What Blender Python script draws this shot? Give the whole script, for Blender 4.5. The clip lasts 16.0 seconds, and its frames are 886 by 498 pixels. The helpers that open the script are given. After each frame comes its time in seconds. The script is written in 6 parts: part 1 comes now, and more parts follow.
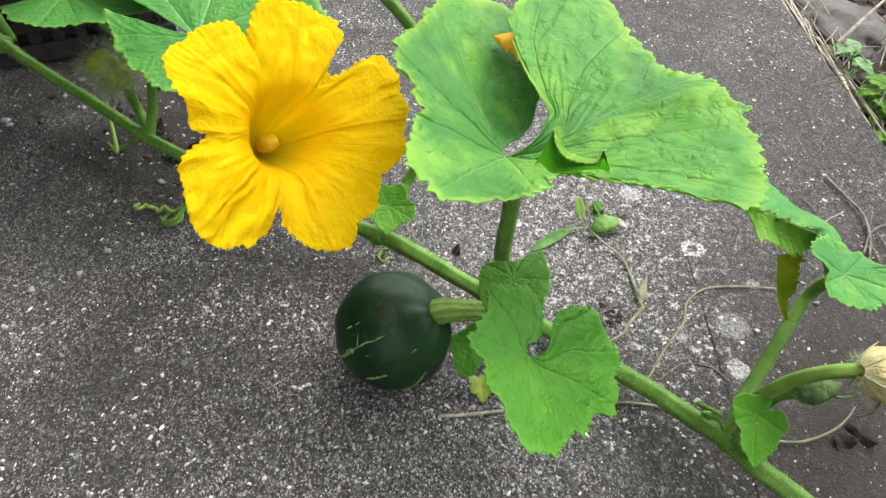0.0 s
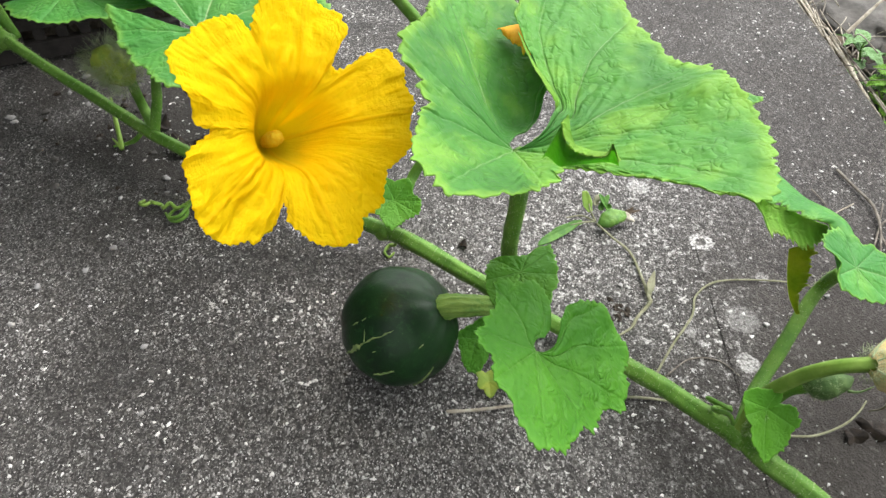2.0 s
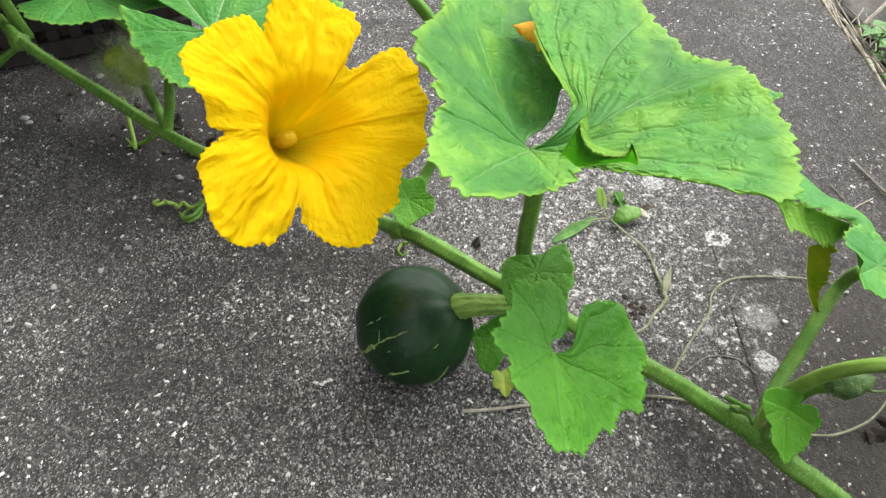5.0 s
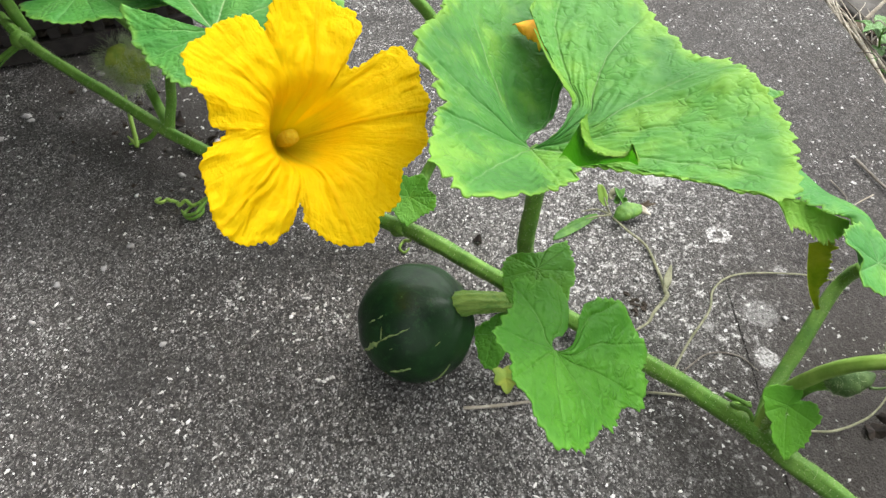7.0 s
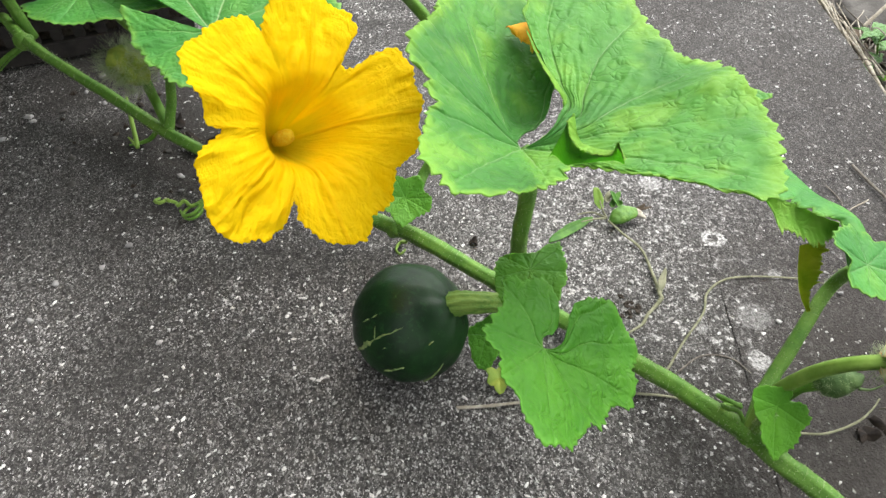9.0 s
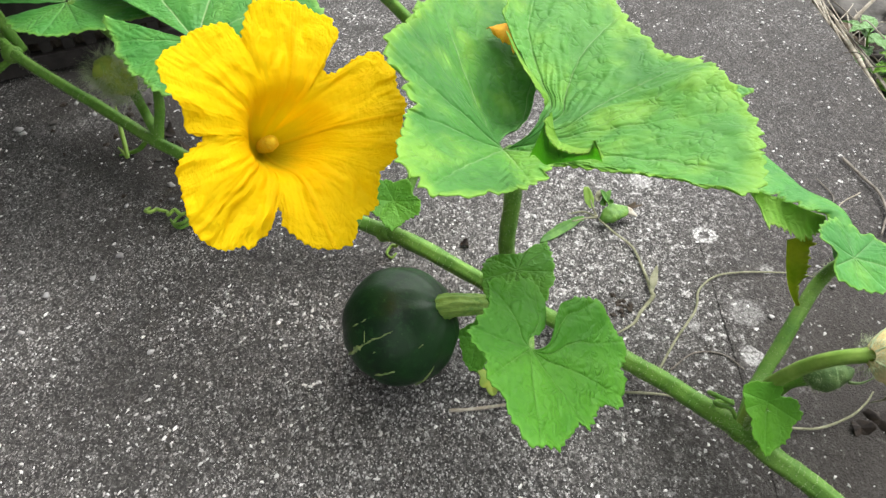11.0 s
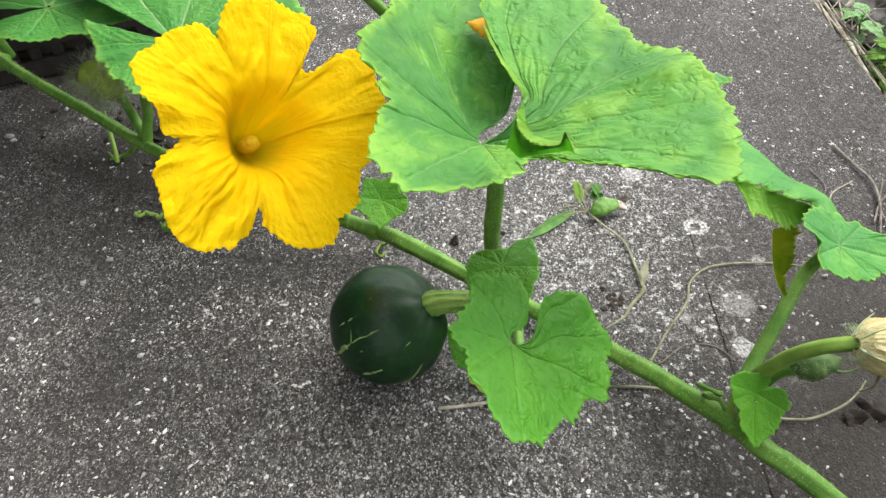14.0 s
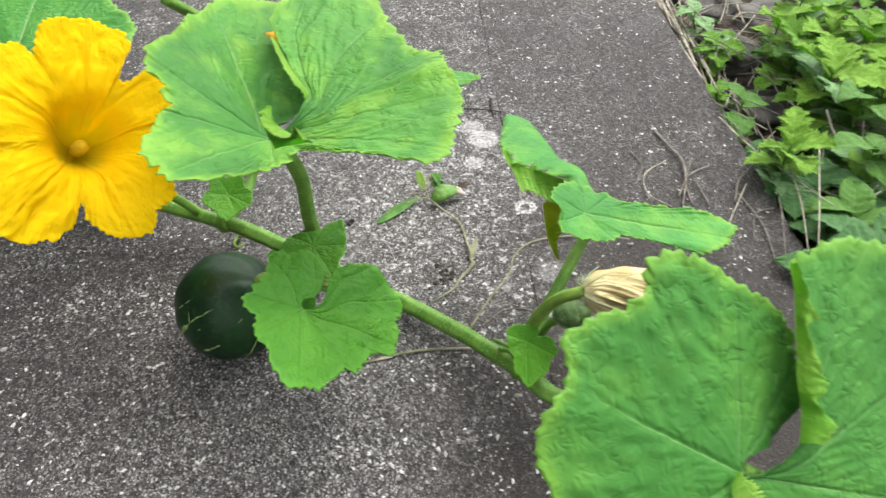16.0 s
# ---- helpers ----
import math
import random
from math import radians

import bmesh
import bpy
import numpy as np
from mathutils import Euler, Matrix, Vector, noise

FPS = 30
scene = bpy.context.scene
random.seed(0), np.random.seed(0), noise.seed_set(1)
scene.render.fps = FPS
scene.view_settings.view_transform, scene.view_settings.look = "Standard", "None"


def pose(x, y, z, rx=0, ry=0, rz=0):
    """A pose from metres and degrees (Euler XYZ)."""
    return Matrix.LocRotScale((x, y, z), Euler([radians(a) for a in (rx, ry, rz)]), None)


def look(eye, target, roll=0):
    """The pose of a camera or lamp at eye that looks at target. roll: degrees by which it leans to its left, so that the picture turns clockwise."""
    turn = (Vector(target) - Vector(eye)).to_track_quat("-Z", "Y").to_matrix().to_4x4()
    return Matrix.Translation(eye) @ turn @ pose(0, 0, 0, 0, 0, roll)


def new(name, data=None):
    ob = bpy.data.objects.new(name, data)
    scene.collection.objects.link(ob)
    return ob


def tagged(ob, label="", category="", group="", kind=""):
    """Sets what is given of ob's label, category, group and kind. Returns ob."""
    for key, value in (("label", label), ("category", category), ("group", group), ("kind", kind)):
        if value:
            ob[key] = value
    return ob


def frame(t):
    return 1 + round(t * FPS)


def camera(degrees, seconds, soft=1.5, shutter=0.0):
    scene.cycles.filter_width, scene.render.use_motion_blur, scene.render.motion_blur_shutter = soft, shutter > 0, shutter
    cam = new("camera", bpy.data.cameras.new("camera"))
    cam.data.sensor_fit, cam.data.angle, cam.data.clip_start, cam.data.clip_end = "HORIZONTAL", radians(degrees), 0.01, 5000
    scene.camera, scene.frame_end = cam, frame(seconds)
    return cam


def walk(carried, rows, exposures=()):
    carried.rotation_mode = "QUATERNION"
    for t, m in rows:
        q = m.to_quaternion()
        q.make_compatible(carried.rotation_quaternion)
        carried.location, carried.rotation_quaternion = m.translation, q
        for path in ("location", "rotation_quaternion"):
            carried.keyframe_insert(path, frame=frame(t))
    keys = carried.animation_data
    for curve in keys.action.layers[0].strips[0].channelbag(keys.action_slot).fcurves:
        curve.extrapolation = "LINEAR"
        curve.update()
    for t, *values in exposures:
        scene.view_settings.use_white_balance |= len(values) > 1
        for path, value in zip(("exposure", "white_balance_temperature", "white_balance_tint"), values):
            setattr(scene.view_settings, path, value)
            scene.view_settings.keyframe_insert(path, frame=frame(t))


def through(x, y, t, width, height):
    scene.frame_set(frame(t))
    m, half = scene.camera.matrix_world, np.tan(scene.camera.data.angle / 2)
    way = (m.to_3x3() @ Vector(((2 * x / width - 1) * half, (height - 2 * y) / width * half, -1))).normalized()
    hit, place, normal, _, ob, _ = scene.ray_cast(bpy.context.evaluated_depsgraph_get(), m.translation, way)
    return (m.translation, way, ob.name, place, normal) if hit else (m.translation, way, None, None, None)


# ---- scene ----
cam = camera(66.42, 16.0, 1.5, 0.2)
PATH = [
    (0, (0.0397, 0.0133, 0.4899), (0.0135, 1.4462, -0.9052), 2.59),
    (0.5, (0.0395, 0.0138, 0.4897), (0.0087, 1.4439, -0.9081), 2.30),
    (1, (0.0370, 0.0136, 0.4889), (0.0046, 1.4420, -0.9105), 2.19),
    (1.5, (0.0374, 0.0148, 0.4892), (-0.0007, 1.4391, -0.9145), 2.09),
    (2, (0.0388, 0.0161, 0.4874), (-0.0026, 1.4370, -0.9195), 1.82),
    (2.5, (0.0382, 0.0199, 0.4884), (-0.0078, 1.4382, -0.9209), 1.34),
    (3, (0.0341, 0.0203, 0.4892), (-0.0184, 1.4365, -0.9221), 1.06),
    (3.5, (0.0341, 0.0191, 0.4894), (-0.0240, 1.4357, -0.9212), 1.00),
    (4, (0.0352, 0.0204, 0.4889), (-0.0294, 1.4352, -0.9233), 0.87),
    (6.5, (0.0358, 0.0206, 0.4876), (-0.0400, 1.4189, -0.9403), 0.43),
    (7, (0.0356, 0.0207, 0.4909), (-0.0401, 1.4178, -0.9383), 0.34),
    (7.5, (0.0357, 0.0192, 0.4920), (-0.0433, 1.4149, -0.9383), 0.23),
    (8, (0.0385, 0.0185, 0.4910), (-0.0420, 1.4148, -0.9386), 0.38),
    (8.5, (0.0415, 0.0138, 0.4941), (-0.0404, 1.4139, -0.9317), 0.63),
    (9, (0.0428, 0.0148, 0.4906), (-0.0417, 1.4245, -0.9256), 0.51),
    (9.5, (0.0454, 0.0154, 0.4897), (-0.0400, 1.4281, -0.9234), 0.38),
    (12, (0.0547, 0.0174, 0.4891), (-0.0415, 1.4340, -0.9194), -1.91),
    (12.5, (0.0540, 0.0187, 0.4861), (-0.0481, 1.4339, -0.9235), -2.20),
    (13, (0.0554, 0.0188, 0.4854), (-0.0477, 1.4347, -0.9234), -2.23),
    (13.5, (0.0586, 0.0183, 0.4856), (-0.0433, 1.4310, -0.9264), -2.28),
    (14, (0.0672, 0.0171, 0.4868), (-0.0320, 1.4298, -0.9256), -2.45),
    (14.5, (0.0784, 0.0149, 0.4894), (-0.0139, 1.4266, -0.9242), -2.37),
    (15, (0.0862, 0.0146, 0.4927), (0.0045, 1.4248, -0.9232), -2.14),
    (15.2, (0.0937, 0.0094, 0.4920), (0.0235, 1.4241, -0.9201), -1.96),
    (15.5, (0.1185, -0.0020, 0.4982), (0.0637, 1.4091, -0.9180), -2.15),
    (15.8, (0.1469, -0.0264, 0.5118), (0.1490, 1.3838, -0.9064), -1.59),
    (16, (0.1755, -0.0435, 0.5232), (0.2282, 1.3658, -0.8949), -1.00),
]
walk(cam, [(t, look(eye, target, roll)) for t, eye, target, roll in PATH], [(0.0, 1.55), (16.0, 1.55)])

# ---- light ----
world = bpy.data.worlds.new("overcast_sky")
scene.world = world
world.use_nodes = True
wn, wl = world.node_tree.nodes, world.node_tree.links
SUN_ELEVATION, SUN_AZIMUTH = 62.0, 48.0  # degrees; azimuth clockwise from +y
sky = wn.new("ShaderNodeTexSky")
sky.sky_type = "NISHITA"
sky.sun_disc = False
sky.sun_elevation, sky.sun_rotation = radians(SUN_ELEVATION), radians(SUN_AZIMUTH)
sky.dust_density, sky.ozone_density, sky.air_density = 3.0, 1.0, 1.0
cloud = wn.new("ShaderNodeHueSaturation")
cloud.inputs["Saturation"].default_value = 0.10
wl.new(sky.outputs[0], cloud.inputs["Color"])
wl.new(cloud.outputs[0], wn["Background"].inputs["Color"])
wn["Background"].inputs["Strength"].default_value = 0.155
sun = new("sun", bpy.data.lights.new("sun", "SUN"))
sun.data.energy, sun.data.angle, sun.data.color = 1.05, radians(70), (1.0, 0.97, 0.92)
az, el = radians(SUN_AZIMUTH), radians(SUN_ELEVATION)
sun.matrix_world = look((3 * math.sin(az) * math.cos(el), 3 * math.cos(az) * math.cos(el), 3 * math.sin(el)), (0, 0, 0))


# ---- materials ----
class Nodes:
    """A node material under construction."""

    def __init__(self, name):
        self.mat = bpy.data.materials.new(name)
        self.mat.use_nodes = True
        self.t = self.mat.node_tree
        self.bsdf = self.t.nodes["Principled BSDF"]
        self.out = self.t.nodes["Material Output"]

    def add(self, kind, **inputs):
        n = self.t.nodes.new(kind)
        for key, value in inputs.items():
            self.put(n, key, value)
        return n

    def put(self, n, key, value):
        socket = n.inputs[int(key[1:])] if key[0] == "i" and key[1:].isdigit() else n.inputs[key.replace("_", " ")]
        if isinstance(value, bpy.types.NodeSocket):
            self.t.links.new(value, socket)
        elif isinstance(value, tuple) and len(value) == 3 and socket.type == "RGBA":
            socket.default_value = (*value, 1)
        else:
            socket.default_value = value

    def math(self, op, a, b=0.0, c=0.0):
        n = self.add("ShaderNodeMath", i0=a, i1=b, i2=c)
        n.operation = op
        return n.outputs[0]

    def ramp(self, value, lo, hi, a=0.0, b=1.0):
        n = self.add("ShaderNodeMapRange", Value=value, From_Min=lo, From_Max=hi, To_Min=a, To_Max=b)
        n.interpolation_type = "SMOOTHSTEP"
        return n.outputs[0]

    def mix(self, fac, a, b):
        n = self.t.nodes.new("ShaderNodeMix")
        n.data_type = "RGBA"
        for i, v in ((0, fac), (6, a), (7, b)):
            if isinstance(v, bpy.types.NodeSocket):
                self.t.links.new(v, n.inputs[i])
            else:
                n.inputs[i].default_value = (*v, 1) if isinstance(v, tuple) else v
        return n.outputs[2]

    def noise(self, scale, detail=4.0, rough=0.55, vector=None, stretch=None):
        n = self.add("ShaderNodeTexNoise", Scale=scale, Detail=detail, Roughness=rough)
        v = vector or self.coords()
        if stretch:
            v = self.add("ShaderNodeVectorMath", i0=v, i1=stretch)
            v.operation = "MULTIPLY"
            v = v.outputs[0]
        self.t.links.new(v, n.inputs["Vector"])
        return n.outputs[0]

    def voronoi(self, scale, feature="F1", vector=None):
        n = self.add("ShaderNodeTexVoronoi", Scale=scale)
        n.feature = feature
        self.t.links.new(vector or self.coords(), n.inputs["Vector"])
        return n

    def coords(self):
        return self.add("ShaderNodeTexCoord").outputs["Object"]

    def bump(self, height, strength, distance=0.001, normal=None):
        n = self.add("ShaderNodeBump", Height=height, Strength=strength, Distance=distance)
        if normal:
            self.t.links.new(normal, n.inputs["Normal"])
        return n.outputs[0]

    def finish(self, color, rough=0.6, normal=None, specular=0.4, through=0.0, through_color=None, metallic=0.0):
        self.put(self.bsdf, "Base Color", color)
        self.put(self.bsdf, "Roughness", rough)
        self.put(self.bsdf, "Specular IOR Level", specular)
        self.put(self.bsdf, "Metallic", metallic)
        if normal:
            self.t.links.new(normal, self.bsdf.inputs["Normal"])
        if through:
            tr = self.add("ShaderNodeBsdfTranslucent", Color=through_color or color)
            if normal:
                self.t.links.new(normal, tr.inputs["Normal"])
            m = self.add("ShaderNodeMixShader", i0=through)
            self.t.links.new(self.bsdf.outputs[0], m.inputs[1])
            self.t.links.new(tr.outputs[0], m.inputs[2])
            self.t.links.new(m.outputs[0], self.out.inputs["Surface"])
        return self.mat


def concrete_material(name, grit_share, dark, light):
    """Old exposed-aggregate concrete: brownish matrix, pale grit in clusters, a worn pale area and dark patches of dirt
    and painted shade.
    """
    m = Nodes(name)
    wide, mid = m.noise(3.2, 5, 0.6), m.noise(14, 6, 0.65)
    base = m.mix(m.ramp(mid, 0.3, 0.7), dark, light)
    # scoured pale area round the node of the vine, ragged at its border
    flat = m.add("ShaderNodeVectorMath", i0=m.coords(), i1=(1.0, 0.62, 1.0))
    flat.operation = "MULTIPLY"
    spot = m.add("ShaderNodeVectorMath", i0=flat.outputs[0], i1=(0.175, 0.335, 0.0))
    spot.operation = "DISTANCE"
    away = m.math("ADD", spot.outputs["Value"], m.math("MULTIPLY", m.math("SUBTRACT", m.noise(9, 5, 0.65), 0.5), 0.34))
    worn = m.ramp(away, 0.03, 0.24, 1, 0)
    base = m.mix(m.math("MULTIPLY", worn, 0.66), base, (0.19, 0.183, 0.174))
    base = m.mix(m.ramp(wide, 0.5, 0.75, 0, 0.45), base, (0.125, 0.118, 0.112))
    base = m.mix(m.ramp(m.noise(6.5, 6, 0.72), 0.57, 0.74, 0, 0.55), base, (0.023, 0.021, 0.019))
    base = m.mix(m.ramp(m.noise(5.1, 4, 0.6, stretch=(1.3, 0.8, 1)), 0.58, 0.76, 0, 0.3), base, (0.068, 0.053, 0.042))
    v = m.coords()
    warp = m.add("ShaderNodeTexNoise", Scale=260.0, Detail=2.0)
    m.t.links.new(v, warp.inputs["Vector"])
    shift = m.add("ShaderNodeVectorMath", i0=warp.outputs["Color"], i1=(0.0035, 0.0035, 0.0))
    shift.operation = "MULTIPLY"
    v2 = m.add("ShaderNodeVectorMath", i0=v, i1=shift.outputs[0])
    v2.operation = "ADD"
    shard = m.add("ShaderNodeVectorMath", i0=v2.outputs[0], i1=(1.12, 0.80, 1.0))
    shard.operation = "MULTIPLY"
    cluster = m.math("MULTIPLY", m.ramp(m.noise(17, 5, 0.72), 0.36, 0.64, 0.30, 1.1), m.ramp(m.noise(4.5, 4, 0.6), 0.32, 0.66, 0.55, 1.25))
    front = m.add("ShaderNodeVectorMath", i0=flat.outputs[0], i1=(0.045, 0.15, 0.0))
    front.operation = "DISTANCE"
    front = m.ramp(m.math("ADD", front.outputs["Value"], m.math("MULTIPLY", m.math("SUBTRACT", m.noise(8, 5, 0.65), 0.5), 0.25)), 0.06, 0.32, 1.15, 0)
    west = m.add("ShaderNodeVectorMath", i0=flat.outputs[0], i1=(-0.42, 0.33, 0.0))
    west.operation = "DISTANCE"
    west = m.ramp(m.math("ADD", west.outputs["Value"], m.math("MULTIPLY", m.math("SUBTRACT", m.noise(10, 5, 0.65), 0.5), 0.25)), 0.03, 0.22, 0.7, 0)
    front = m.math("MAXIMUM", front, west)
    base = m.mix(m.math("MULTIPLY", front, 0.6), base, (0.19, 0.183, 0.172))
    cluster = m.math("MAXIMUM", cluster, front)
    cluster = m.math("MAXIMUM", m.math("MULTIPLY", cluster, grit_share), m.math("MULTIPLY", worn, 1.1))
    lime = m.math("MULTIPLY", worn, m.ramp(m.noise(95, 5, 0.75), 0.55, 0.63, 0, 1.0))
    # trodden dirt with painted-in shade: under the leaves and round the lower stem node
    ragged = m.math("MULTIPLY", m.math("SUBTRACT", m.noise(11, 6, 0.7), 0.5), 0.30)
    dirt_shade = None
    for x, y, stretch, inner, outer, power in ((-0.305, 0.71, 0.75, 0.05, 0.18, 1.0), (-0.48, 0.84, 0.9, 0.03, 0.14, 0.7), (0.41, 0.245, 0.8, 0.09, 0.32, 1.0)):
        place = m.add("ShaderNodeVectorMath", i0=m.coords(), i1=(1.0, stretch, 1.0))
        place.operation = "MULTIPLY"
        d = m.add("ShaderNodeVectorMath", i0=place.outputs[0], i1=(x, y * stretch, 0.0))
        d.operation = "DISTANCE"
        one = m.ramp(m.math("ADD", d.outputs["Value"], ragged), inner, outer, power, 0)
        dirt_shade = m.math("MAXIMUM", dirt_shade, one) if dirt_shade else one
    # close-packed aggregate: each grain with a tone of its own, most of them dark
    for scale, low, reach in ((290, 0.74, 1.0), (460, 0.63, 1.0), (800, 0.52, 0.85)):
        cell = m.voronoi(scale, vector=shard.outputs[0])
        tone = m.add("ShaderNodeSeparateColor", i0=cell.outputs["Color"])
        pale = m.ramp(tone.outputs[0], low, low + 0.32)
        pale = m.math("MULTIPLY", m.math("MULTIPLY", pale, cluster), m.math("MULTIPLY", m.ramp(cell.outputs["Distance"], 0.49, 0.57, reach, 0.0), m.math("SUBTRACT", 1.0, m.math("MULTIPLY", dirt_shade, 0.55))))
        base = m.mix(pale, base, m.mix(tone.outputs[2], (0.30, 0.285, 0.27), (0.74, 0.73, 0.70)))
        base = m.mix(m.math("MULTIPLY", m.ramp(tone.outputs[1], 0.5, 0.75), 0.62), base, (0.018, 0.0165, 0.0155))
    base = m.mix(m.ramp(m.noise(1300, 3, 0.7), 0.38, 0.66, 0.55, 0), base, (0.018, 0.017, 0.016))
    base = m.mix(m.math("MULTIPLY", dirt_shade, 0.7), base, (0.026, 0.022, 0.018))
    base = m.mix(m.math("MULTIPLY", lime, m.ramp(m.noise(600, 3, 0.7), 0.35, 0.6, 0.25, 1.0)), base, (0.58, 0.57, 0.55))
    # crusty pale lichen rings and patches
    rough_edge = m.math("MULTIPLY", m.math("SUBTRACT", m.noise(190, 4, 0.75), 0.5), 0.016)
    scabs = m.ramp(m.noise(330, 3, 0.7), 0.36, 0.60, 0.15, 1.0)
    for x, y, inner, outer, power in ((0.294, 0.540, 0.0065, 0.0125, 0.9), (0.302, 0.385, -0.01, 0.011, 0.6), (0.258, 0.418, -0.01, 0.006, 0.45), (0.345, 0.492, -0.01, 0.007, 0.35), (0.31, 0.436, -0.01, 0.016, 0.25), (0.258, 0.675, -0.01, 0.020, 0.6), (0.241, 0.625, -0.01, 0.013, 0.5), (0.246, 0.702, -0.01, 0.016, 0.5), (0.294, 0.663, -0.01, 0.008, 0.5), (0.313, 0.683, -0.01, 0.007, 0.6)):
        d = m.add("ShaderNodeVectorMath", i0=m.coords(), i1=(x, y, 0.0))
        d.operation = "DISTANCE"
        d = m.math("ADD", d.outputs["Value"], rough_edge)
        ring = m.math("MULTIPLY", m.ramp(d, inner - 0.0015, inner + 0.001), m.ramp(d, outer - 0.002, outer + 0.001, power, 0))
        base = m.mix(m.math("MULTIPLY", ring, scabs), base, (0.60, 0.595, 0.575))
    grit = m.voronoi(420, vector=v2.outputs[0])
    relief = m.math("ADD", m.math("MULTIPLY", m.ramp(grit.outputs["Distance"], 0.0, 0.6, 1, 0), 0.7), m.noise(800, 4, 0.7))
    return m.finish(base, m.ramp(mid, 0.3, 0.7, 0.75, 0.95), m.bump(relief, 0.9, 0.0015), 0.28)


def chip_material(name, a, b):
    m = Nodes(name)
    geo = m.add("ShaderNodeNewGeometry").outputs["Random Per Island"]
    c = m.mix(geo, a, b)
    c = m.mix(m.ramp(m.noise(900, 2), 0.4, 0.7, 0, 0.35), c, (0.2, 0.19, 0.18))
    return m.finish(c, 0.65, None, 0.4)


def pebble_material():
    m = Nodes("pale_pebble")
    r = m.add("ShaderNodeObjectInfo").outputs["Random"]
    c = m.mix(r, (0.22, 0.215, 0.21), (0.46, 0.455, 0.44))
    c = m.mix(m.ramp(m.noise(260, 4), 0.45, 0.7, 0, 0.5), c, (0.25, 0.23, 0.2))
    return m.finish(c, 0.7, m.bump(m.noise(700, 3), 0.4, 0.0006), 0.35)


def leaf_material(name, deep, fresh, edge, mottle, vein=(0.30, 0.43, 0.19), glow=0.28, sides=6.0, relief=1.0, cells=150.0, down=0.07):
    """Squash leaf: pale forked veins, sunken veinlets with shade painted in, a quilted blade with fine hairs, soft
    mottling and a yellowish rim.
    """
    m = Nodes(name)
    uv = m.add("ShaderNodeUVMap")
    uv.uv_map = "vein"
    xyz = m.add("ShaderNodeSeparateXYZ", i0=uv.outputs[0])
    s, t = xyz.outputs[0], xyz.outputs[1]
    wander = m.math("MULTIPLY", m.math("SUBTRACT", m.noise(26, 3, 0.6), 0.5), 0.12)
    sw = m.math("ADD", s, wander)
    f = m.math("PINGPONG", sw, 0.5)
    # side veins leave each main vein at a slant, on both sides
    slant = m.math("ADD", m.math("MULTIPLY", m.math("SUBTRACT", t, m.math("MULTIPLY", f, 0.75)), sides), m.math("MULTIPLY", m.noise(24, 3, 0.6), 0.8))
    d2 = m.math("PINGPONG", slant, 0.5)
    which = m.add("ShaderNodeTexWhiteNoise", Vector=m.add("ShaderNodeCombineXYZ", i0=m.math("ROUND", sw)).outputs[0])
    strong = m.ramp(which.outputs["Value"], 0.2, 0.6, 0.6, 1.0)
    reach = m.math("MULTIPLY", f, t)
    line1 = m.math("MULTIPLY", m.math("MULTIPLY", m.ramp(reach, 0.0015, 0.0062, 1, 0), m.ramp(t, 0.3, 0.95, 1, 0.25)), strong)
    groove = m.math("MULTIPLY", m.ramp(reach, 0.006, 0.03, 1, 0), m.ramp(t, 0.1, 0.9, 1, 0.5))
    line2 = m.math("MULTIPLY", m.math("MULTIPLY", m.ramp(d2, 0.012, 0.06, 1, 0), m.ramp(t, 0.16, 0.35)), m.ramp(m.noise(40, 3, 0.6), 0.36, 0.56))
    jitter = m.add("ShaderNodeTexNoise", Scale=70.0, Detail=2.0)
    m.t.links.new(m.coords(), jitter.inputs["Vector"])
    small = m.add("ShaderNodeVectorMath", i0=jitter.outputs["Color"], i1=(0.020, 0.020, 0.020))
    small.operation = "MULTIPLY"
    warp = m.add("ShaderNodeVectorMath", i0=m.coords(), i1=small.outputs[0])
    cell = m.voronoi(cells, "F1", warp.outputs[0])
    dome = m.ramp(cell.outputs["Distance"], 0.05, 0.62, 1, 0)
    crease = m.math("MULTIPLY", m.ramp(m.voronoi(cells, "DISTANCE_TO_EDGE", warp.outputs[0]).outputs["Distance"], 0.0, 0.10, 1, 0), m.ramp(m.noise(75, 3, 0.65), 0.40, 0.64))
    net = m.voronoi(cells, "DISTANCE_TO_EDGE", warp.outputs[0])
    seam = m.math("MULTIPLY", m.ramp(net.outputs["Distance"], 0.0, 0.20, 1, 0), m.ramp(m.noise(75, 3, 0.65), 0.36, 0.62))
    patch, fine = m.noise(17, 4, 0.62), m.noise(420, 3, 0.6)
    c = m.mix(m.ramp(patch, 0.32, 0.68), deep, fresh)
    c = m.mix(m.math("MULTIPLY", m.ramp(m.noise(30, 3, 0.55), 0.47, 0.72), mottle), c, edge)
    c = m.mix(m.math("MULTIPLY", m.ramp(m.noise(85, 3, 0.6), 0.52, 0.78), mottle * 0.25), c, edge)
    c = m.mix(m.ramp(fine, 0.35, 0.7, 0, 0.16), c, deep)
    # creases, side veins and grooves: shade in the folds painted into the colour
    c = m.mix(m.math("MULTIPLY", crease, m.ramp(m.noise(19, 3, 0.6), 0.36, 0.62, 0.03, 0.28)), c, tuple(0.55 * v for v in deep))
    c = m.mix(m.math("MULTIPLY", line2, 0.12), c, tuple(0.55 * v for v in deep))
    c = m.mix(m.math("MULTIPLY", groove, 0.15), c, deep)
    branch = m.math("MULTIPLY", m.math("MULTIPLY", m.ramp(d2, 0.006, 0.026, 1, 0), m.ramp(f, 0.05, 0.40, 1, 0.1)), m.ramp(t, 0.18, 0.8, 1, 0.2))
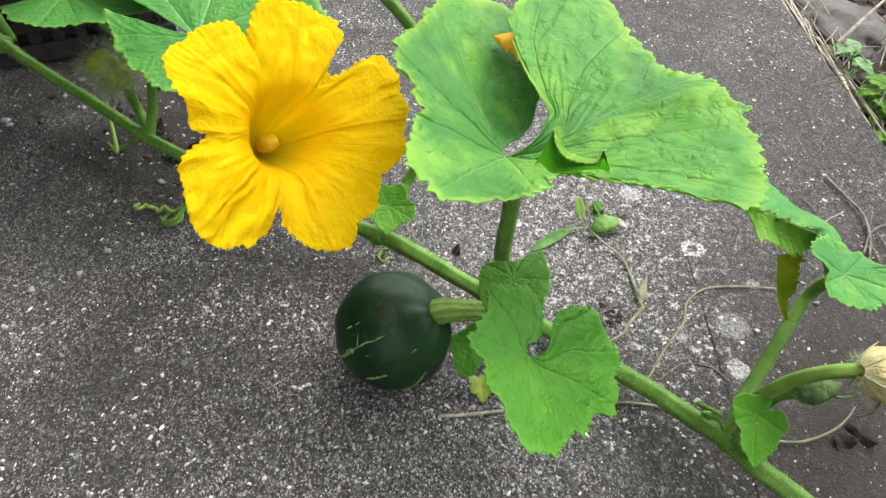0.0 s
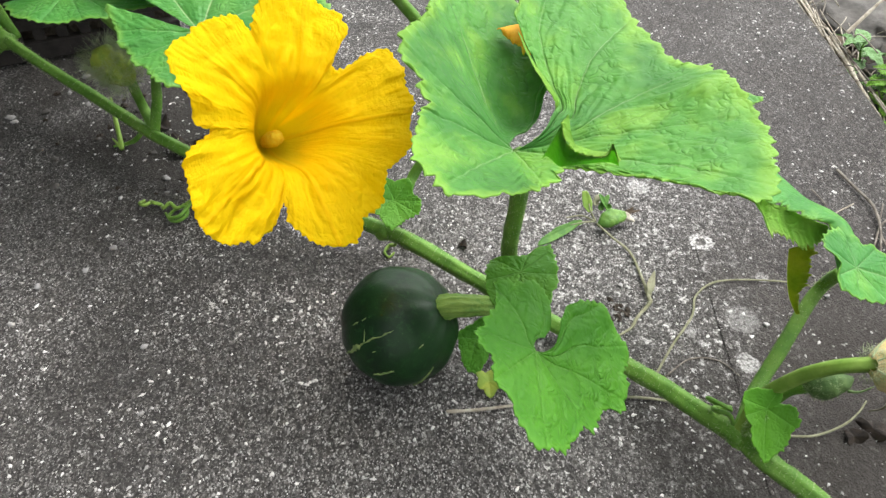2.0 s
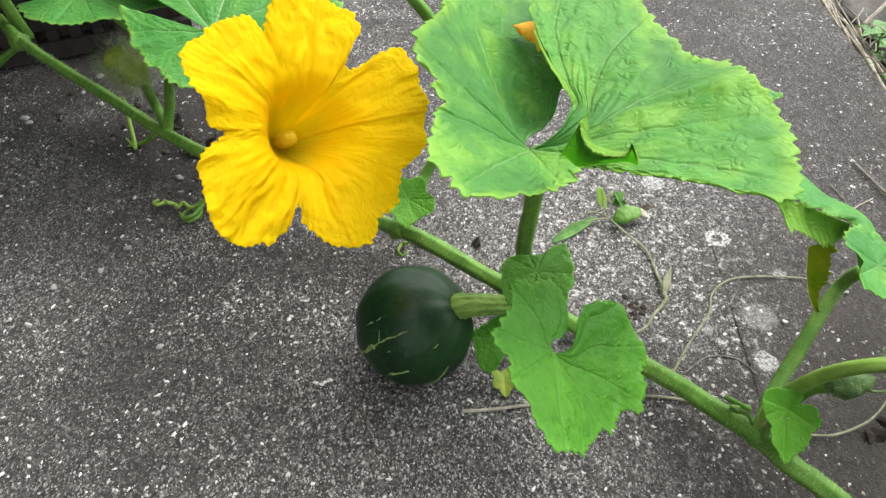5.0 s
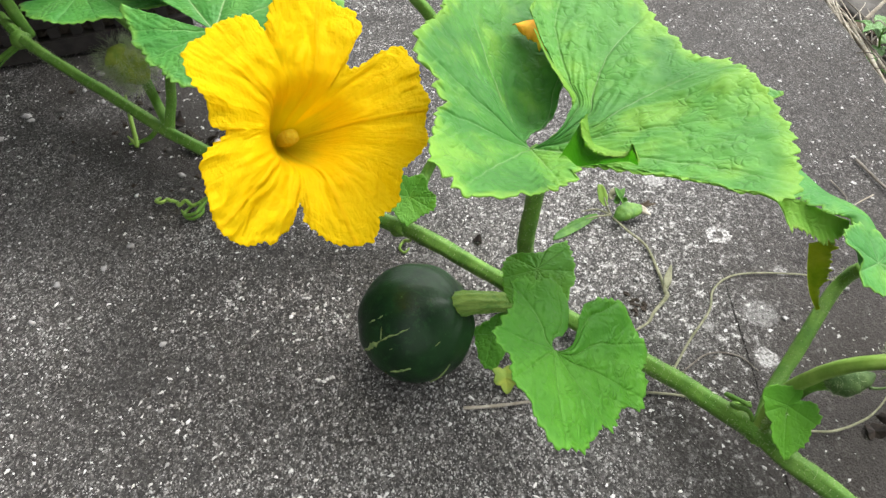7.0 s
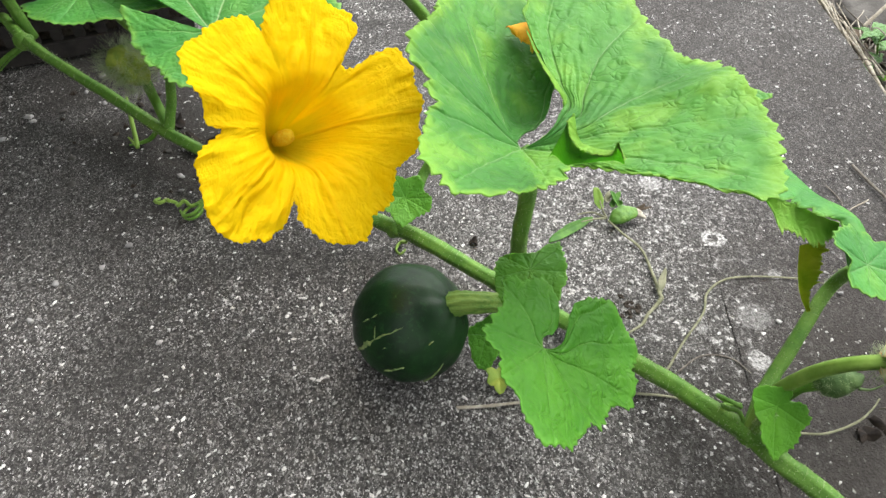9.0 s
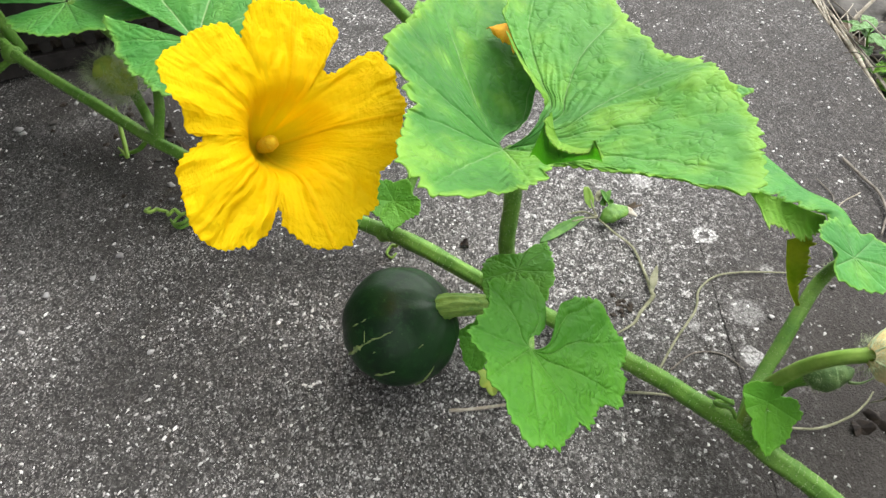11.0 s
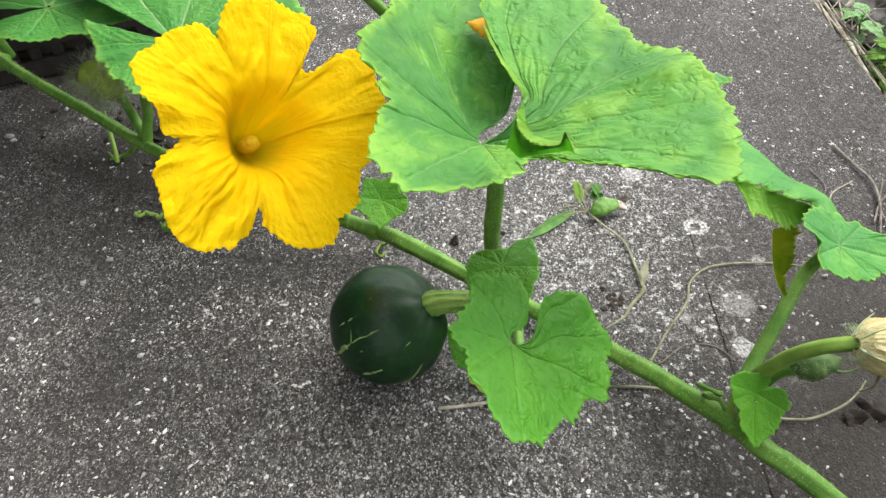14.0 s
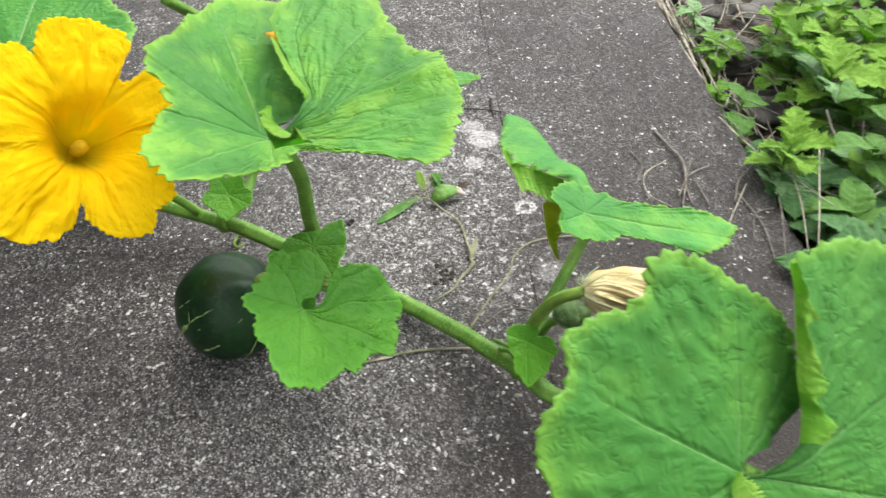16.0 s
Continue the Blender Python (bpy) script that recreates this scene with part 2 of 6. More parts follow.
    c = m.mix(m.math("MULTIPLY", branch, m.ramp(m.noise(34, 3, 0.6), 0.40, 0.58, 0, 0.45)), c, vein)
    c = m.mix(m.math("MULTIPLY", line1, 0.85), c, vein)
    c = m.mix(m.math("MULTIPLY", m.ramp(m.math("ADD", t, m.math("MULTIPLY", m.math("SUBTRACT", m.noise(60, 3, 0.6), 0.5), 0.10)), 0.90, 1.0), 0.65), c, edge)
    pale = m.voronoi(330)
    c = m.mix(m.math("MULTIPLY", m.ramp(pale.outputs["Distance"], 0.05, 0.16, 1, 0), m.ramp(m.noise(14, 3, 0.6), 0.5, 0.7, 0, 0.5)), c, vein)
    height = m.math("ADD", m.math("SUBTRACT", m.math("MULTIPLY", dome, 0.42 * relief), m.math("MULTIPLY", seam, m.ramp(m.noise(19, 3, 0.6), 0.36, 0.62, 0.0, 0.36 * relief))), m.math("MULTIPLY", m.ramp(d2, 0.0, 0.4), m.ramp(t, 0.15, 0.45, 0.0, 0.16 * relief)))
    height = m.math("ADD", height, m.math("ADD", m.math("MULTIPLY", fine, 0.12), m.math("MULTIPLY", m.noise(50, 3), 0.3)))
    height = m.math("SUBTRACT", height, m.math("MULTIPLY", groove, 0.22))
    m.put(m.bsdf, "Sheen Weight", down)
    m.put(m.bsdf, "Sheen Roughness", 0.45)
    m.put(m.bsdf, "Sheen Tint", (0.85, 1.0, 0.85))
    return m.finish(c, m.ramp(fine, 0.3, 0.7, 0.42, 0.60), m.bump(height, 0.8, 0.0017), 0.26, glow, m.mix(0.45, c, (0.20, 0.48, 0.03)))


def petal_material():
    """Yellow corolla: ribs, fine crinkles across the margin, a paler greenish throat."""
    m = Nodes("yellow_petal")
    uv = m.add("ShaderNodeUVMap")
    uv.uv_map = "vein"
    xyz = m.add("ShaderNodeSeparateXYZ", i0=uv.outputs[0])
    s, t = xyz.outputs[0], xyz.outputs[1]
    ray = m.add("ShaderNodeCombineXYZ", i0=m.math("MULTIPLY", s, 9.0), i1=m.math("MULTIPLY", t, 1.6))
    streak = m.noise(2.2, 4, 0.6, ray.outputs[0])
    c = m.mix(m.ramp(streak, 0.35, 0.7), (0.96, 0.735, 0.006), (0.95, 0.66, 0.003))
    c = m.mix(m.ramp(t, 0.5, 1.0, 0, 0.8), c, (0.96, 0.75, 0.008))
    c = m.mix(m.ramp(t, 0.30, 0.55, 0.55, 0), c, (0.95, 0.60, 0.003))
    c = m.mix(m.ramp(m.math("ADD", t, m.math("MULTIPLY", m.math("SUBTRACT", streak, 0.5), 0.06)), 0.20, 0.35, 0.95, 0), c, (0.68, 0.55, 0.012))
    f = m.math("PINGPONG", s, 0.5)
    rib = m.ramp(m.math("MULTIPLY", f, t), 0.004, 0.02, 1, 0)
    c = m.mix(m.math("MULTIPLY", rib, 0.3), c, (0.92, 0.53, 0.003))
    cross = m.add("ShaderNodeCombineXYZ", i0=m.math("MULTIPLY", s, 10.0), i1=m.math("MULTIPLY", t, 20.0))
    crinkle = m.noise(1.5, 4, 0.6, cross.outputs[0])
    rays = m.add("ShaderNodeCombineXYZ", i0=m.math("MULTIPLY", s, 42.0), i1=m.math("MULTIPLY", t, 7.0))
    ruffle = m.noise(1.2, 3, 0.6, rays.outputs[0])
    rel = m.math("ADD", m.math("MULTIPLY", streak, 0.6), m.math("ADD", m.math("MULTIPLY", m.noise(80, 4), 1.4), m.math("MULTIPLY", crinkle, m.ramp(t, 0.4, 0.9, 0.2, 1.0))))
    rel = m.math("ADD", rel, m.math("ADD", m.math("MULTIPLY", rib, 0.5), m.math("MULTIPLY", ruffle, m.ramp(t, 0.55, 0.95, 0.1, 0.9))))
    return m.finish(c, 0.55, m.bump(rel, 0.65, 0.0022), 0.08, 0.66, m.mix(0.5, c, (1.0, 0.78, 0.0)))


def plain_material(name, a, b, scale, rough=0.6, bump=0.3, specular=0.35, stretch=None, glow=0.0, depth=0.001, detail=4.0):
    """Two tones broken up by noise, with fine relief."""
    m = Nodes(name)
    n = m.noise(scale, detail, 0.6, stretch=stretch)
    c = m.mix(m.ramp(n, 0.3, 0.7), a, b)
    c = m.mix(m.ramp(m.noise(scale * 4.3, 3), 0.5, 0.75, 0, 0.3), c, tuple(0.6 * v for v in a))
    return m.finish(c, rough, m.bump(m.noise(scale * 6, 4, stretch=stretch), bump, depth), specular, glow)


def stem_material():
    """Bristly green stem: paler ridges, darker bristle bases, a few brownish scars."""
    m = Nodes("green_stem")
    c = m.mix(m.ramp(m.noise(55, 4, 0.6), 0.3, 0.7), (0.066, 0.172, 0.017), (0.130, 0.270, 0.038))
    c = m.mix(m.ramp(m.noise(16, 4, 0.6), 0.55, 0.75, 0, 0.35), c, (0.17, 0.25, 0.05))
    dots = m.voronoi(520)
    c = m.mix(m.math("MULTIPLY", m.ramp(dots.outputs["Distance"], 0.12, 0.3, 1, 0), 0.55), c, (0.030, 0.09, 0.014))
    pale = m.voronoi(330)
    c = m.mix(m.math("MULTIPLY", m.ramp(pale.outputs["Distance"], 0.08, 0.22, 1, 0), 0.5), c, (0.27, 0.38, 0.15))
    c = m.mix(m.ramp(m.noise(34, 5, 0.7), 0.68, 0.76, 0, 0.6), c, (0.10, 0.085, 0.03))
    return m.finish(c, 0.55, m.bump(m.math("ADD", m.noise(330, 4), m.ramp(dots.outputs["Distance"], 0.0, 0.4)), 0.4, 0.0012), 0.3)


def rind_material():
    """Dark green squash rind with paler flecks and a waxy gloss."""
    m = Nodes("dark_green_rind")
    n = m.noise(22, 5, 0.6)
    c = m.mix(m.ramp(n, 0.3, 0.7), (0.0025, 0.014, 0.004), (0.008, 0.040, 0.008))
    c = m.mix(m.ramp(m.noise(160, 5, 0.7), 0.52, 0.66, 0, 0.55), c, (0.014, 0.062, 0.014))
    v = m.voronoi(260)
    fleck = m.math("MULTIPLY", m.ramp(v.outputs["Distance"], 0.06, 0.2, 1, 0), m.ramp(v.outputs["Color"], 0.66, 0.74))
    c = m.mix(m.math("MULTIPLY", fleck, m.ramp(m.noise(40, 3), 0.36, 0.58, 0.05, 0.7)), c, (0.05, 0.13, 0.035))
    return m.finish(c, m.ramp(m.noise(60, 3), 0.3, 0.7, 0.33, 0.50), m.bump(m.math("ADD", m.noise(90, 4), m.noise(420, 3, 0.6)), 0.22, 0.001), 0.25)


MAT = {
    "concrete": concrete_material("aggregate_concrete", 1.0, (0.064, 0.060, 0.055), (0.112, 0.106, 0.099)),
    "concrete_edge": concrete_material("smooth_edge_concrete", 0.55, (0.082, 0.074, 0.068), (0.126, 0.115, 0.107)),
    "chip_light": chip_material("pale_grit", (0.16, 0.15, 0.14), (0.80, 0.79, 0.76)),
    "chip_dark": chip_material("grey_grit", (0.03, 0.029, 0.028), (0.13, 0.12, 0.11)),
    "pebble": pebble_material(),
    "leaf_big": leaf_material("mottled_squash_leaf", (0.046, 0.190, 0.030), (0.100, 0.315, 0.045), (0.25, 0.47, 0.05), 0.56, (0.36, 0.48, 0.24), 0.34, 7.0, 0.8),
    "leaf_mid": leaf_material("fresh_squash_leaf", (0.044, 0.190, 0.010), (0.078, 0.265, 0.015), (0.11, 0.32, 0.03), 0.22, (0.18, 0.36, 0.09), 0.26, 4.5, 0.85, 190.0, 0.015),
    "leaf_young": leaf_material("young_squash_leaf", (0.058, 0.21, 0.013), (0.098, 0.285, 0.020), (0.12, 0.32, 0.03), 0.2, (0.15, 0.32, 0.06), 0.26, 2.2, 0.7, 220.0, 0.015),
    "leaf_long": leaf_material("folded_squash_leaf", (0.042, 0.20, 0.034), (0.080, 0.305, 0.048), (0.20, 0.41, 0.05), 0.5, (0.30, 0.43, 0.19), 0.28, 3.0, 0.55),
    "leaf_dark": leaf_material("green_squash_leaf", (0.042, 0.195, 0.032), (0.076, 0.275, 0.046), (0.20, 0.40, 0.06), 0.22, (0.30, 0.43, 0.19), 0.28, 6.0, 0.75),
    "leaf_near": leaf_material("broad_squash_leaf", (0.044, 0.188, 0.027), (0.079, 0.268, 0.042), (0.20, 0.42, 0.05), 0.2, (0.16, 0.36, 0.10), 0.28, 4.5, 0.75),
    "leaf_tip": leaf_material("tender_squash_leaf", (0.072, 0.255, 0.014), (0.115, 0.345, 0.022), (0.16, 0.40, 0.04), 0.2, (0.13, 0.36, 0.04), 0.3, 2.2, 0.4, 220.0, 0.015),
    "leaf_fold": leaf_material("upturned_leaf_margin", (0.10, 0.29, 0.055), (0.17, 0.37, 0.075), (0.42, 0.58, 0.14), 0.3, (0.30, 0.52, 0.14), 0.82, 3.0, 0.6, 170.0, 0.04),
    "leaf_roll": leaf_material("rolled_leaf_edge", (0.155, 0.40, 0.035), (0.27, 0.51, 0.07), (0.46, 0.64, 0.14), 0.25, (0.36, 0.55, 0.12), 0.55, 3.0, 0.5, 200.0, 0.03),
    "leaf_dull": plain_material("dull_yellow_leaf", (0.24, 0.35, 0.020), (0.40, 0.46, 0.038), 60, 0.6, 0.45, 0.2, None, 0.7),
    "leaf_seedling": plain_material("green_seed_leaf", (0.050, 0.15, 0.02), (0.10, 0.24, 0.035), 90, 0.5, 0.3, 0.3, None, 0.15),
    "petal": petal_material(),
    "stamen": plain_material("stamen_yellow", (0.92, 0.66, 0.02), (0.97, 0.80, 0.06), 400, 0.75, 0.6, 0.15, None, 0.45),
    "stem": stem_material(),
    "stalk": plain_material("pale_green_stalk", (0.14, 0.26, 0.035), (0.24, 0.37, 0.07), 45, 0.55, 0.4, 0.3),
    "fruit_stalk": plain_material("fibrous_green_stalk", (0.07, 0.17, 0.02), (0.19, 0.30, 0.055), 150, 0.6, 0.9, 0.3, (0.12, 1, 1)),
    "hair": plain_material("pale_green_hair", (0.34, 0.44, 0.22), (0.52, 0.58, 0.38), 80, 0.6, 0.0, 0.2, None, 0.3),
    "bud": plain_material("green_bud", (0.15, 0.25, 0.03), (0.30, 0.36, 0.05), 80, 0.6, 0.4),
    "bud_grey": plain_material("grey_green_bud", (0.045, 0.10, 0.025), (0.10, 0.17, 0.05), 90, 0.65, 0.4),
    "rind": rind_material(),
    "stripe": plain_material("pale_rind_stripe", (0.10, 0.17, 0.05), (0.26, 0.33, 0.12), 160, 0.45, 0.2),
    "withered": plain_material("withered_petal", (0.52, 0.41, 0.17), (0.80, 0.70, 0.42), 70, 0.8, 0.6, 0.2, (0.22, 2.2, 2.2), 0.12, 0.003),
    "ochre": plain_material("orange_petal", (0.86, 0.36, 0.01), (0.92, 0.52, 0.05), 60, 0.7, 0.4, 0.2, None, 0.2),
    "dry_stem": plain_material("dry_green_stem", (0.125, 0.13, 0.072), (0.25, 0.25, 0.165), 90, 0.75, 0.3, 0.25),
    "pod": plain_material("green_pod", (0.055, 0.15, 0.02), (0.12, 0.24, 0.035), 120, 0.55, 0.3),
    "wall": plain_material("shade_wall", (0.052, 0.052, 0.051), (0.095, 0.095, 0.093), 6, 0.9, 0.5, 0.2, None, 0.0, 0.003),
    "straw": plain_material("dry_straw", (0.22, 0.19, 0.14), (0.44, 0.41, 0.34), 90, 0.75, 0.3, 0.25),
    "twig": plain_material("grey_twig", (0.10, 0.085, 0.07), (0.22, 0.20, 0.17), 110, 0.8, 0.4, 0.2),
    "dead": plain_material("dead_leaf", (0.010, 0.008, 0.007), (0.032, 0.024, 0.018), 120, 0.85, 0.5, 0.2),
    "brown": plain_material("brown_litter", (0.05, 0.038, 0.026), (0.13, 0.10, 0.07), 90, 0.85, 0.5, 0.15),
    "soil": plain_material("dark_soil", (0.028, 0.023, 0.018), (0.080, 0.066, 0.053), 22, 0.95, 1.0, 0.1, None, 0.0, 0.012, 8.0),
    "stone": plain_material("grey_stone", (0.060, 0.057, 0.052), (0.125, 0.118, 0.108), 30, 0.85, 0.6, 0.25, None, 0.0, 0.002),
    "plastic": plain_material("black_plastic", (0.013, 0.011, 0.010), (0.030, 0.026, 0.024), 60, 0.6, 0.3, 0.3),
    "weed": leaf_material("weed_leaf", (0.055, 0.155, 0.018), (0.105, 0.26, 0.034), (0.17, 0.34, 0.06), 0.2, (0.16, 0.30, 0.09), 0.25, 5.0, 0.25),
    "weed_bright": leaf_material("bright_weed_leaf", (0.11, 0.29, 0.022), (0.23, 0.46, 0.05), (0.32, 0.55, 0.09), 0.5, (0.32, 0.50, 0.18), 0.45, 5.0, 0.25),
    "weed_lime": leaf_material("lime_green_weed_leaf", (0.19, 0.42, 0.035), (0.37, 0.62, 0.09), (0.46, 0.67, 0.14), 0.5, (0.44, 0.62, 0.2), 0.5, 5.0, 0.25),
    "weed_dull_shaded": leaf_material("dull_shaded_weed_leaf", (0.034, 0.115, 0.026), (0.07, 0.185, 0.045), (0.11, 0.23, 0.08), 0.2, (0.14, 0.25, 0.11), 0.2, 5.0, 0.2),
    "weed_pale": leaf_material("pale_weed_leaf", (0.12, 0.26, 0.085), (0.23, 0.40, 0.16), (0.29, 0.45, 0.19), 0.2, (0.24, 0.36, 0.2), 0.25, 3.0, 0.15),
}


# ---- builders ----
def mesh(name, verts, faces, material, smooth=True):
    me = bpy.data.meshes.new(name)
    me.from_pydata([tuple(v) for v in verts], [], faces)
    me.materials.append(material)
    if smooth:
        me.polygons.foreach_set("use_smooth", [True] * len(me.polygons))
    me.update()
    return me


def part(name, me, parent=None, label="", category="", group="", kind="", at=None):
    """Links a mesh as one object, a part when it has a parent."""
    ob = new(name, me)
    if parent:
        ob.parent = parent
    if at is not None:
        ob.matrix_basis = at if isinstance(at, Matrix) else Matrix.Translation(at)
    return tagged(ob, label, category, group, kind)


def thing(name, place, label, category, group="", kind=""):
    ob = new(name)
    ob.empty_display_size = 0.02
    ob.location = place
    return tagged(ob, label, category, group, kind)


def spline(points, n):
    """Catmull-Rom through the points, n samples."""
    p = np.array(points, float)
    p = np.vstack([2 * p[0] - p[1], p, 2 * p[-1] - p[-2]])
    out = []
    for x in np.linspace(0, len(p) - 3 - 1e-6, n):
        i, t = int(x), x - int(x)
        a, b, c, d = p[i:i + 4]
        out.append(0.5 * (2 * b + (c - a) * t + (2 * a - 5 * b + 4 * c - d) * t * t + (3 * b - a - 3 * c + d) * t ** 3))
    return np.array(out)


def tube(name, points, radii, material, n=40, seg=14, ridge=0.0, ridges=5, wobble=0.0, origin=(0, 0, 0)):
    """A stem along a spline, round or ridged, closed at both ends."""
    path = spline(points, n) - np.array(origin)
    rad = np.interp(np.linspace(0, 1, n), np.linspace(0, 1, len(radii)), radii)
    verts, faces = [], []
    up = np.array([0.13, 0.21, 0.97])
    for i in range(n):
        d = path[min(i + 1, n - 1)] - path[max(i - 1, 0)]
        d /= np.linalg.norm(d) + 1e-12
        a = np.cross(d, up)
        if np.linalg.norm(a) < 0.2:
            a = np.cross(d, [1.0, 0, 0])
        a /= np.linalg.norm(a)
        b = np.cross(d, a)
        up = -b if np.dot(-b, up) > 0 else b
        for k in range(seg):
            th = 2 * math.pi * k / seg
            r = rad[i] * (1 + ridge * math.cos(ridges * th)) * (1 + wobble * noise.noise(Vector((i * 0.31, k * 0.5, rad[0] * 900))))
            verts.append(path[i] + r * (math.cos(th) * a + math.sin(th) * b))
    for i in range(n - 1):
        for k in range(seg):
            j = (k + 1) % seg
            faces.append((i * seg + k, i * seg + j, (i + 1) * seg + j, (i + 1) * seg + k))
    faces.append(tuple(range(seg))[::-1])
    faces.append(tuple((n - 1) * seg + k for k in range(seg)))
    return mesh(name, verts, faces, material)


def hairs(name, bases, normals, length, width, material, rng, spread=0.5):
    """Fine bristles: thin three-sided spikes."""
    verts, faces = [], []
    for b, nrm in zip(bases, normals):
        d = nrm + rng.normal(0, spread, 3)
        d /= np.linalg.norm(d)
        a = np.cross(d, [0.3, 0.5, 0.8])
        a /= np.linalg.norm(a) + 1e-9
        c = np.cross(d, a)
        i = len(verts)
        for k in range(3):
            th = 2.094 * k
            verts.append(b + width * (math.cos(th) * a + math.sin(th) * c))
        verts.append(b + d * length * rng.uniform(0.5, 1.15))
        faces += [(i, i + 1, i + 3), (i + 1, i + 2, i + 3), (i + 2, i, i + 3)]
    return mesh(name, verts, faces, material)


def stem_hairs(points, radius, count, length, rng, origin=(0, 0, 0)):
    path = spline(points, 200)
    base, nrm = [], []
    for _ in range(count):
        i = rng.integers(1, 198)
        d = path[i + 1] - path[i - 1]
        v = np.cross(d, rng.normal(0, 1, 3))
        v /= np.linalg.norm(v) + 1e-12
        base.append(path[i] + v * radius * 0.95 - np.array(origin))
        nrm.append(v)
    return base, nrm


def axes_of(normal):
    n = np.array(normal, float)
    n /= np.linalg.norm(n)
    ex = np.array([1.0, 0, 0]) - n * n[0]
    ex /= np.linalg.norm(ex)
    return ex, np.cross(n, ex), n


def blade(name, normal, lobes, bend, veins, material, teeth=0.0016, pitch=0.008, wave=0.002, pucker=0.0007, thick=0.0006,
          curls=(), lap=0.0, profile=None, pleat=0.0, closed=False, nt=330, nr=26, seed=1, clamp=0.14, round_off=1, ends=None, dips=()):
    """A thin lobed blade spread round its stalk.

    lobes: (degrees, millimetres) of the margin round the stalk; bend: how the blade rises with distance, by direction;
    veins: degrees of the main veins; curls: (degrees, half width, lift, pull) where the margin rolls up; lap: lift of one basal lobe over
    the other; dips: (degrees, half width, depth, distance) of valleys; profile: height by distance, for a funnel; ends: degrees of the two basal edges by distance in millimetres."""
    ex, ey, en = axes_of(normal)
    la, lr = np.array(lobes, float).T
    lr = lr / 1000
    if closed:
        la, lr = np.append(la, la[0] + 360), np.append(lr, lr[0])
    fine_deg = np.linspace(la[0], la[-1], 4000)
    fine_rim = np.interp(fine_deg, la, lr)
    fx, fy = fine_rim * np.cos(np.radians(fine_deg)), fine_rim * np.sin(np.radians(fine_deg))
    walked = np.r_[0, np.cumsum(np.hypot(np.diff(fx), np.diff(fy)) + 0.3 * np.radians(np.diff(fine_deg)) * fine_rim.mean())]
    deg = np.interp(np.linspace(0, walked[-1], nt), walked, fine_deg)
    rim = np.interp(deg, la, lr)
    for _ in range(round_off):
        pad = np.r_[rim[-2:-1] if closed else rim[:1], rim, rim[1:2] if closed else rim[-1:]]
        rim = 0.25 * pad[:-2] + 0.5 * pad[1:-1] + 0.25 * pad[2:]
    th = np.radians(deg)
    step = np.hypot(np.diff(rim * np.cos(th)), np.diff(rim * np.sin(th)))
    run = np.r_[0, np.cumsum(step)]
    saw = np.array([(x / pitch + 0.6 * noise.noise(Vector((x * 60, seed, 0)))) % 1.0 for x in run])
    saw = np.where(saw < 0.7, saw / 0.7, (1 - saw) / 0.3) ** 1.3
    amp = np.array([0.55 + 0.9 * noise.noise(Vector((x * 45, seed + 9, 0))) for x in run])
    ragged = np.array([noise.noise(Vector((x * 85, seed, 7))) + 0.7 * noise.noise(Vector((x * 230, seed, 8))) for x in run])
    tooth = teeth * ((saw - 0.45) * amp * 1.3 + 0.9 * ragged) * np.clip(rim / 0.03, 0, 1)
    tx, ty = np.gradient(rim * np.cos(th)), np.gradient(rim * np.sin(th))
    norm = np.hypot(tx, ty) + 1e-9
    out_x, out_y = ty / norm, -tx / norm
    va = np.array(sorted(veins), float)
    s_of = np.interp(deg, va, np.arange(len(va)), left=np.nan, right=np.nan)
    s_of = np.where(deg < va[0], (deg - va[0]) / 40, np.where(deg > va[-1], len(va) - 1 + (deg - va[-1]) / 40, s_of))
    verts, uvs = [], []
    span = deg[-1] - deg[0]
    for k in range(nr + 1):
        t = (k / nr) ** 0.85
        for i in range(nt):
            r = rim[i] * max(t, 0.012)
            turn = th[i]
            if ends:
                d0 = np.interp(r * 1000, *zip(*ends[0])) - deg[0]
                d1 = np.interp(r * 1000, *zip(*ends[1])) - deg[-1]
                turn += radians(d0 * max(0.0, 1 - (deg[i] - deg[0]) / 90) + d1 * max(0.0, 1 - (deg[-1] - deg[i]) / 90))
            c, s = math.cos(turn), math.sin(turn)
            rr = min(r, clamp)
            h = rr * (bend[0] + bend[1] * c + bend[2] * s + bend[3] * (c * c - s * s) + bend[4] * 2 * c * s) + bend[5] * 10 * rr * rr
            if profile:
                h += profile(r)
            for centre, half, depth, far in dips:
                h -= depth * math.exp(-(((deg[i] - centre) / half) ** 2)) * min(1.0, r / far)
            f = abs(s_of[i] - round(s_of[i]))
            h += pucker * 2.2 * (f - 0.25) * min(1, r / 0.02) * (1 - 0.5 * t)
            if not pleat:
                h -= pucker * 0.55 * math.exp(-((f * r / 0.0016) ** 2)) * min(1, r / 0.01)
                h += pucker * 0.30 * math.cos(2 * math.pi * (6.0 * (t - 0.7 * f) + 0.5 * noise.noise(Vector((r * c * 30, r * s * 30, seed))))) * min(1, r / 0.06) * min(1, f * 6)
            h += pucker * noise.noise(Vector((r * c * 95, r * s * 95, seed * 3.1))) * min(1, r / 0.015)
            h += wave * t ** 2.5 * (noise.noise(Vector((run[i] * 24, seed * 1.7, 0.3))) + 0.5 * noise.noise(Vector((run[i] * 70, seed, 2.0))))
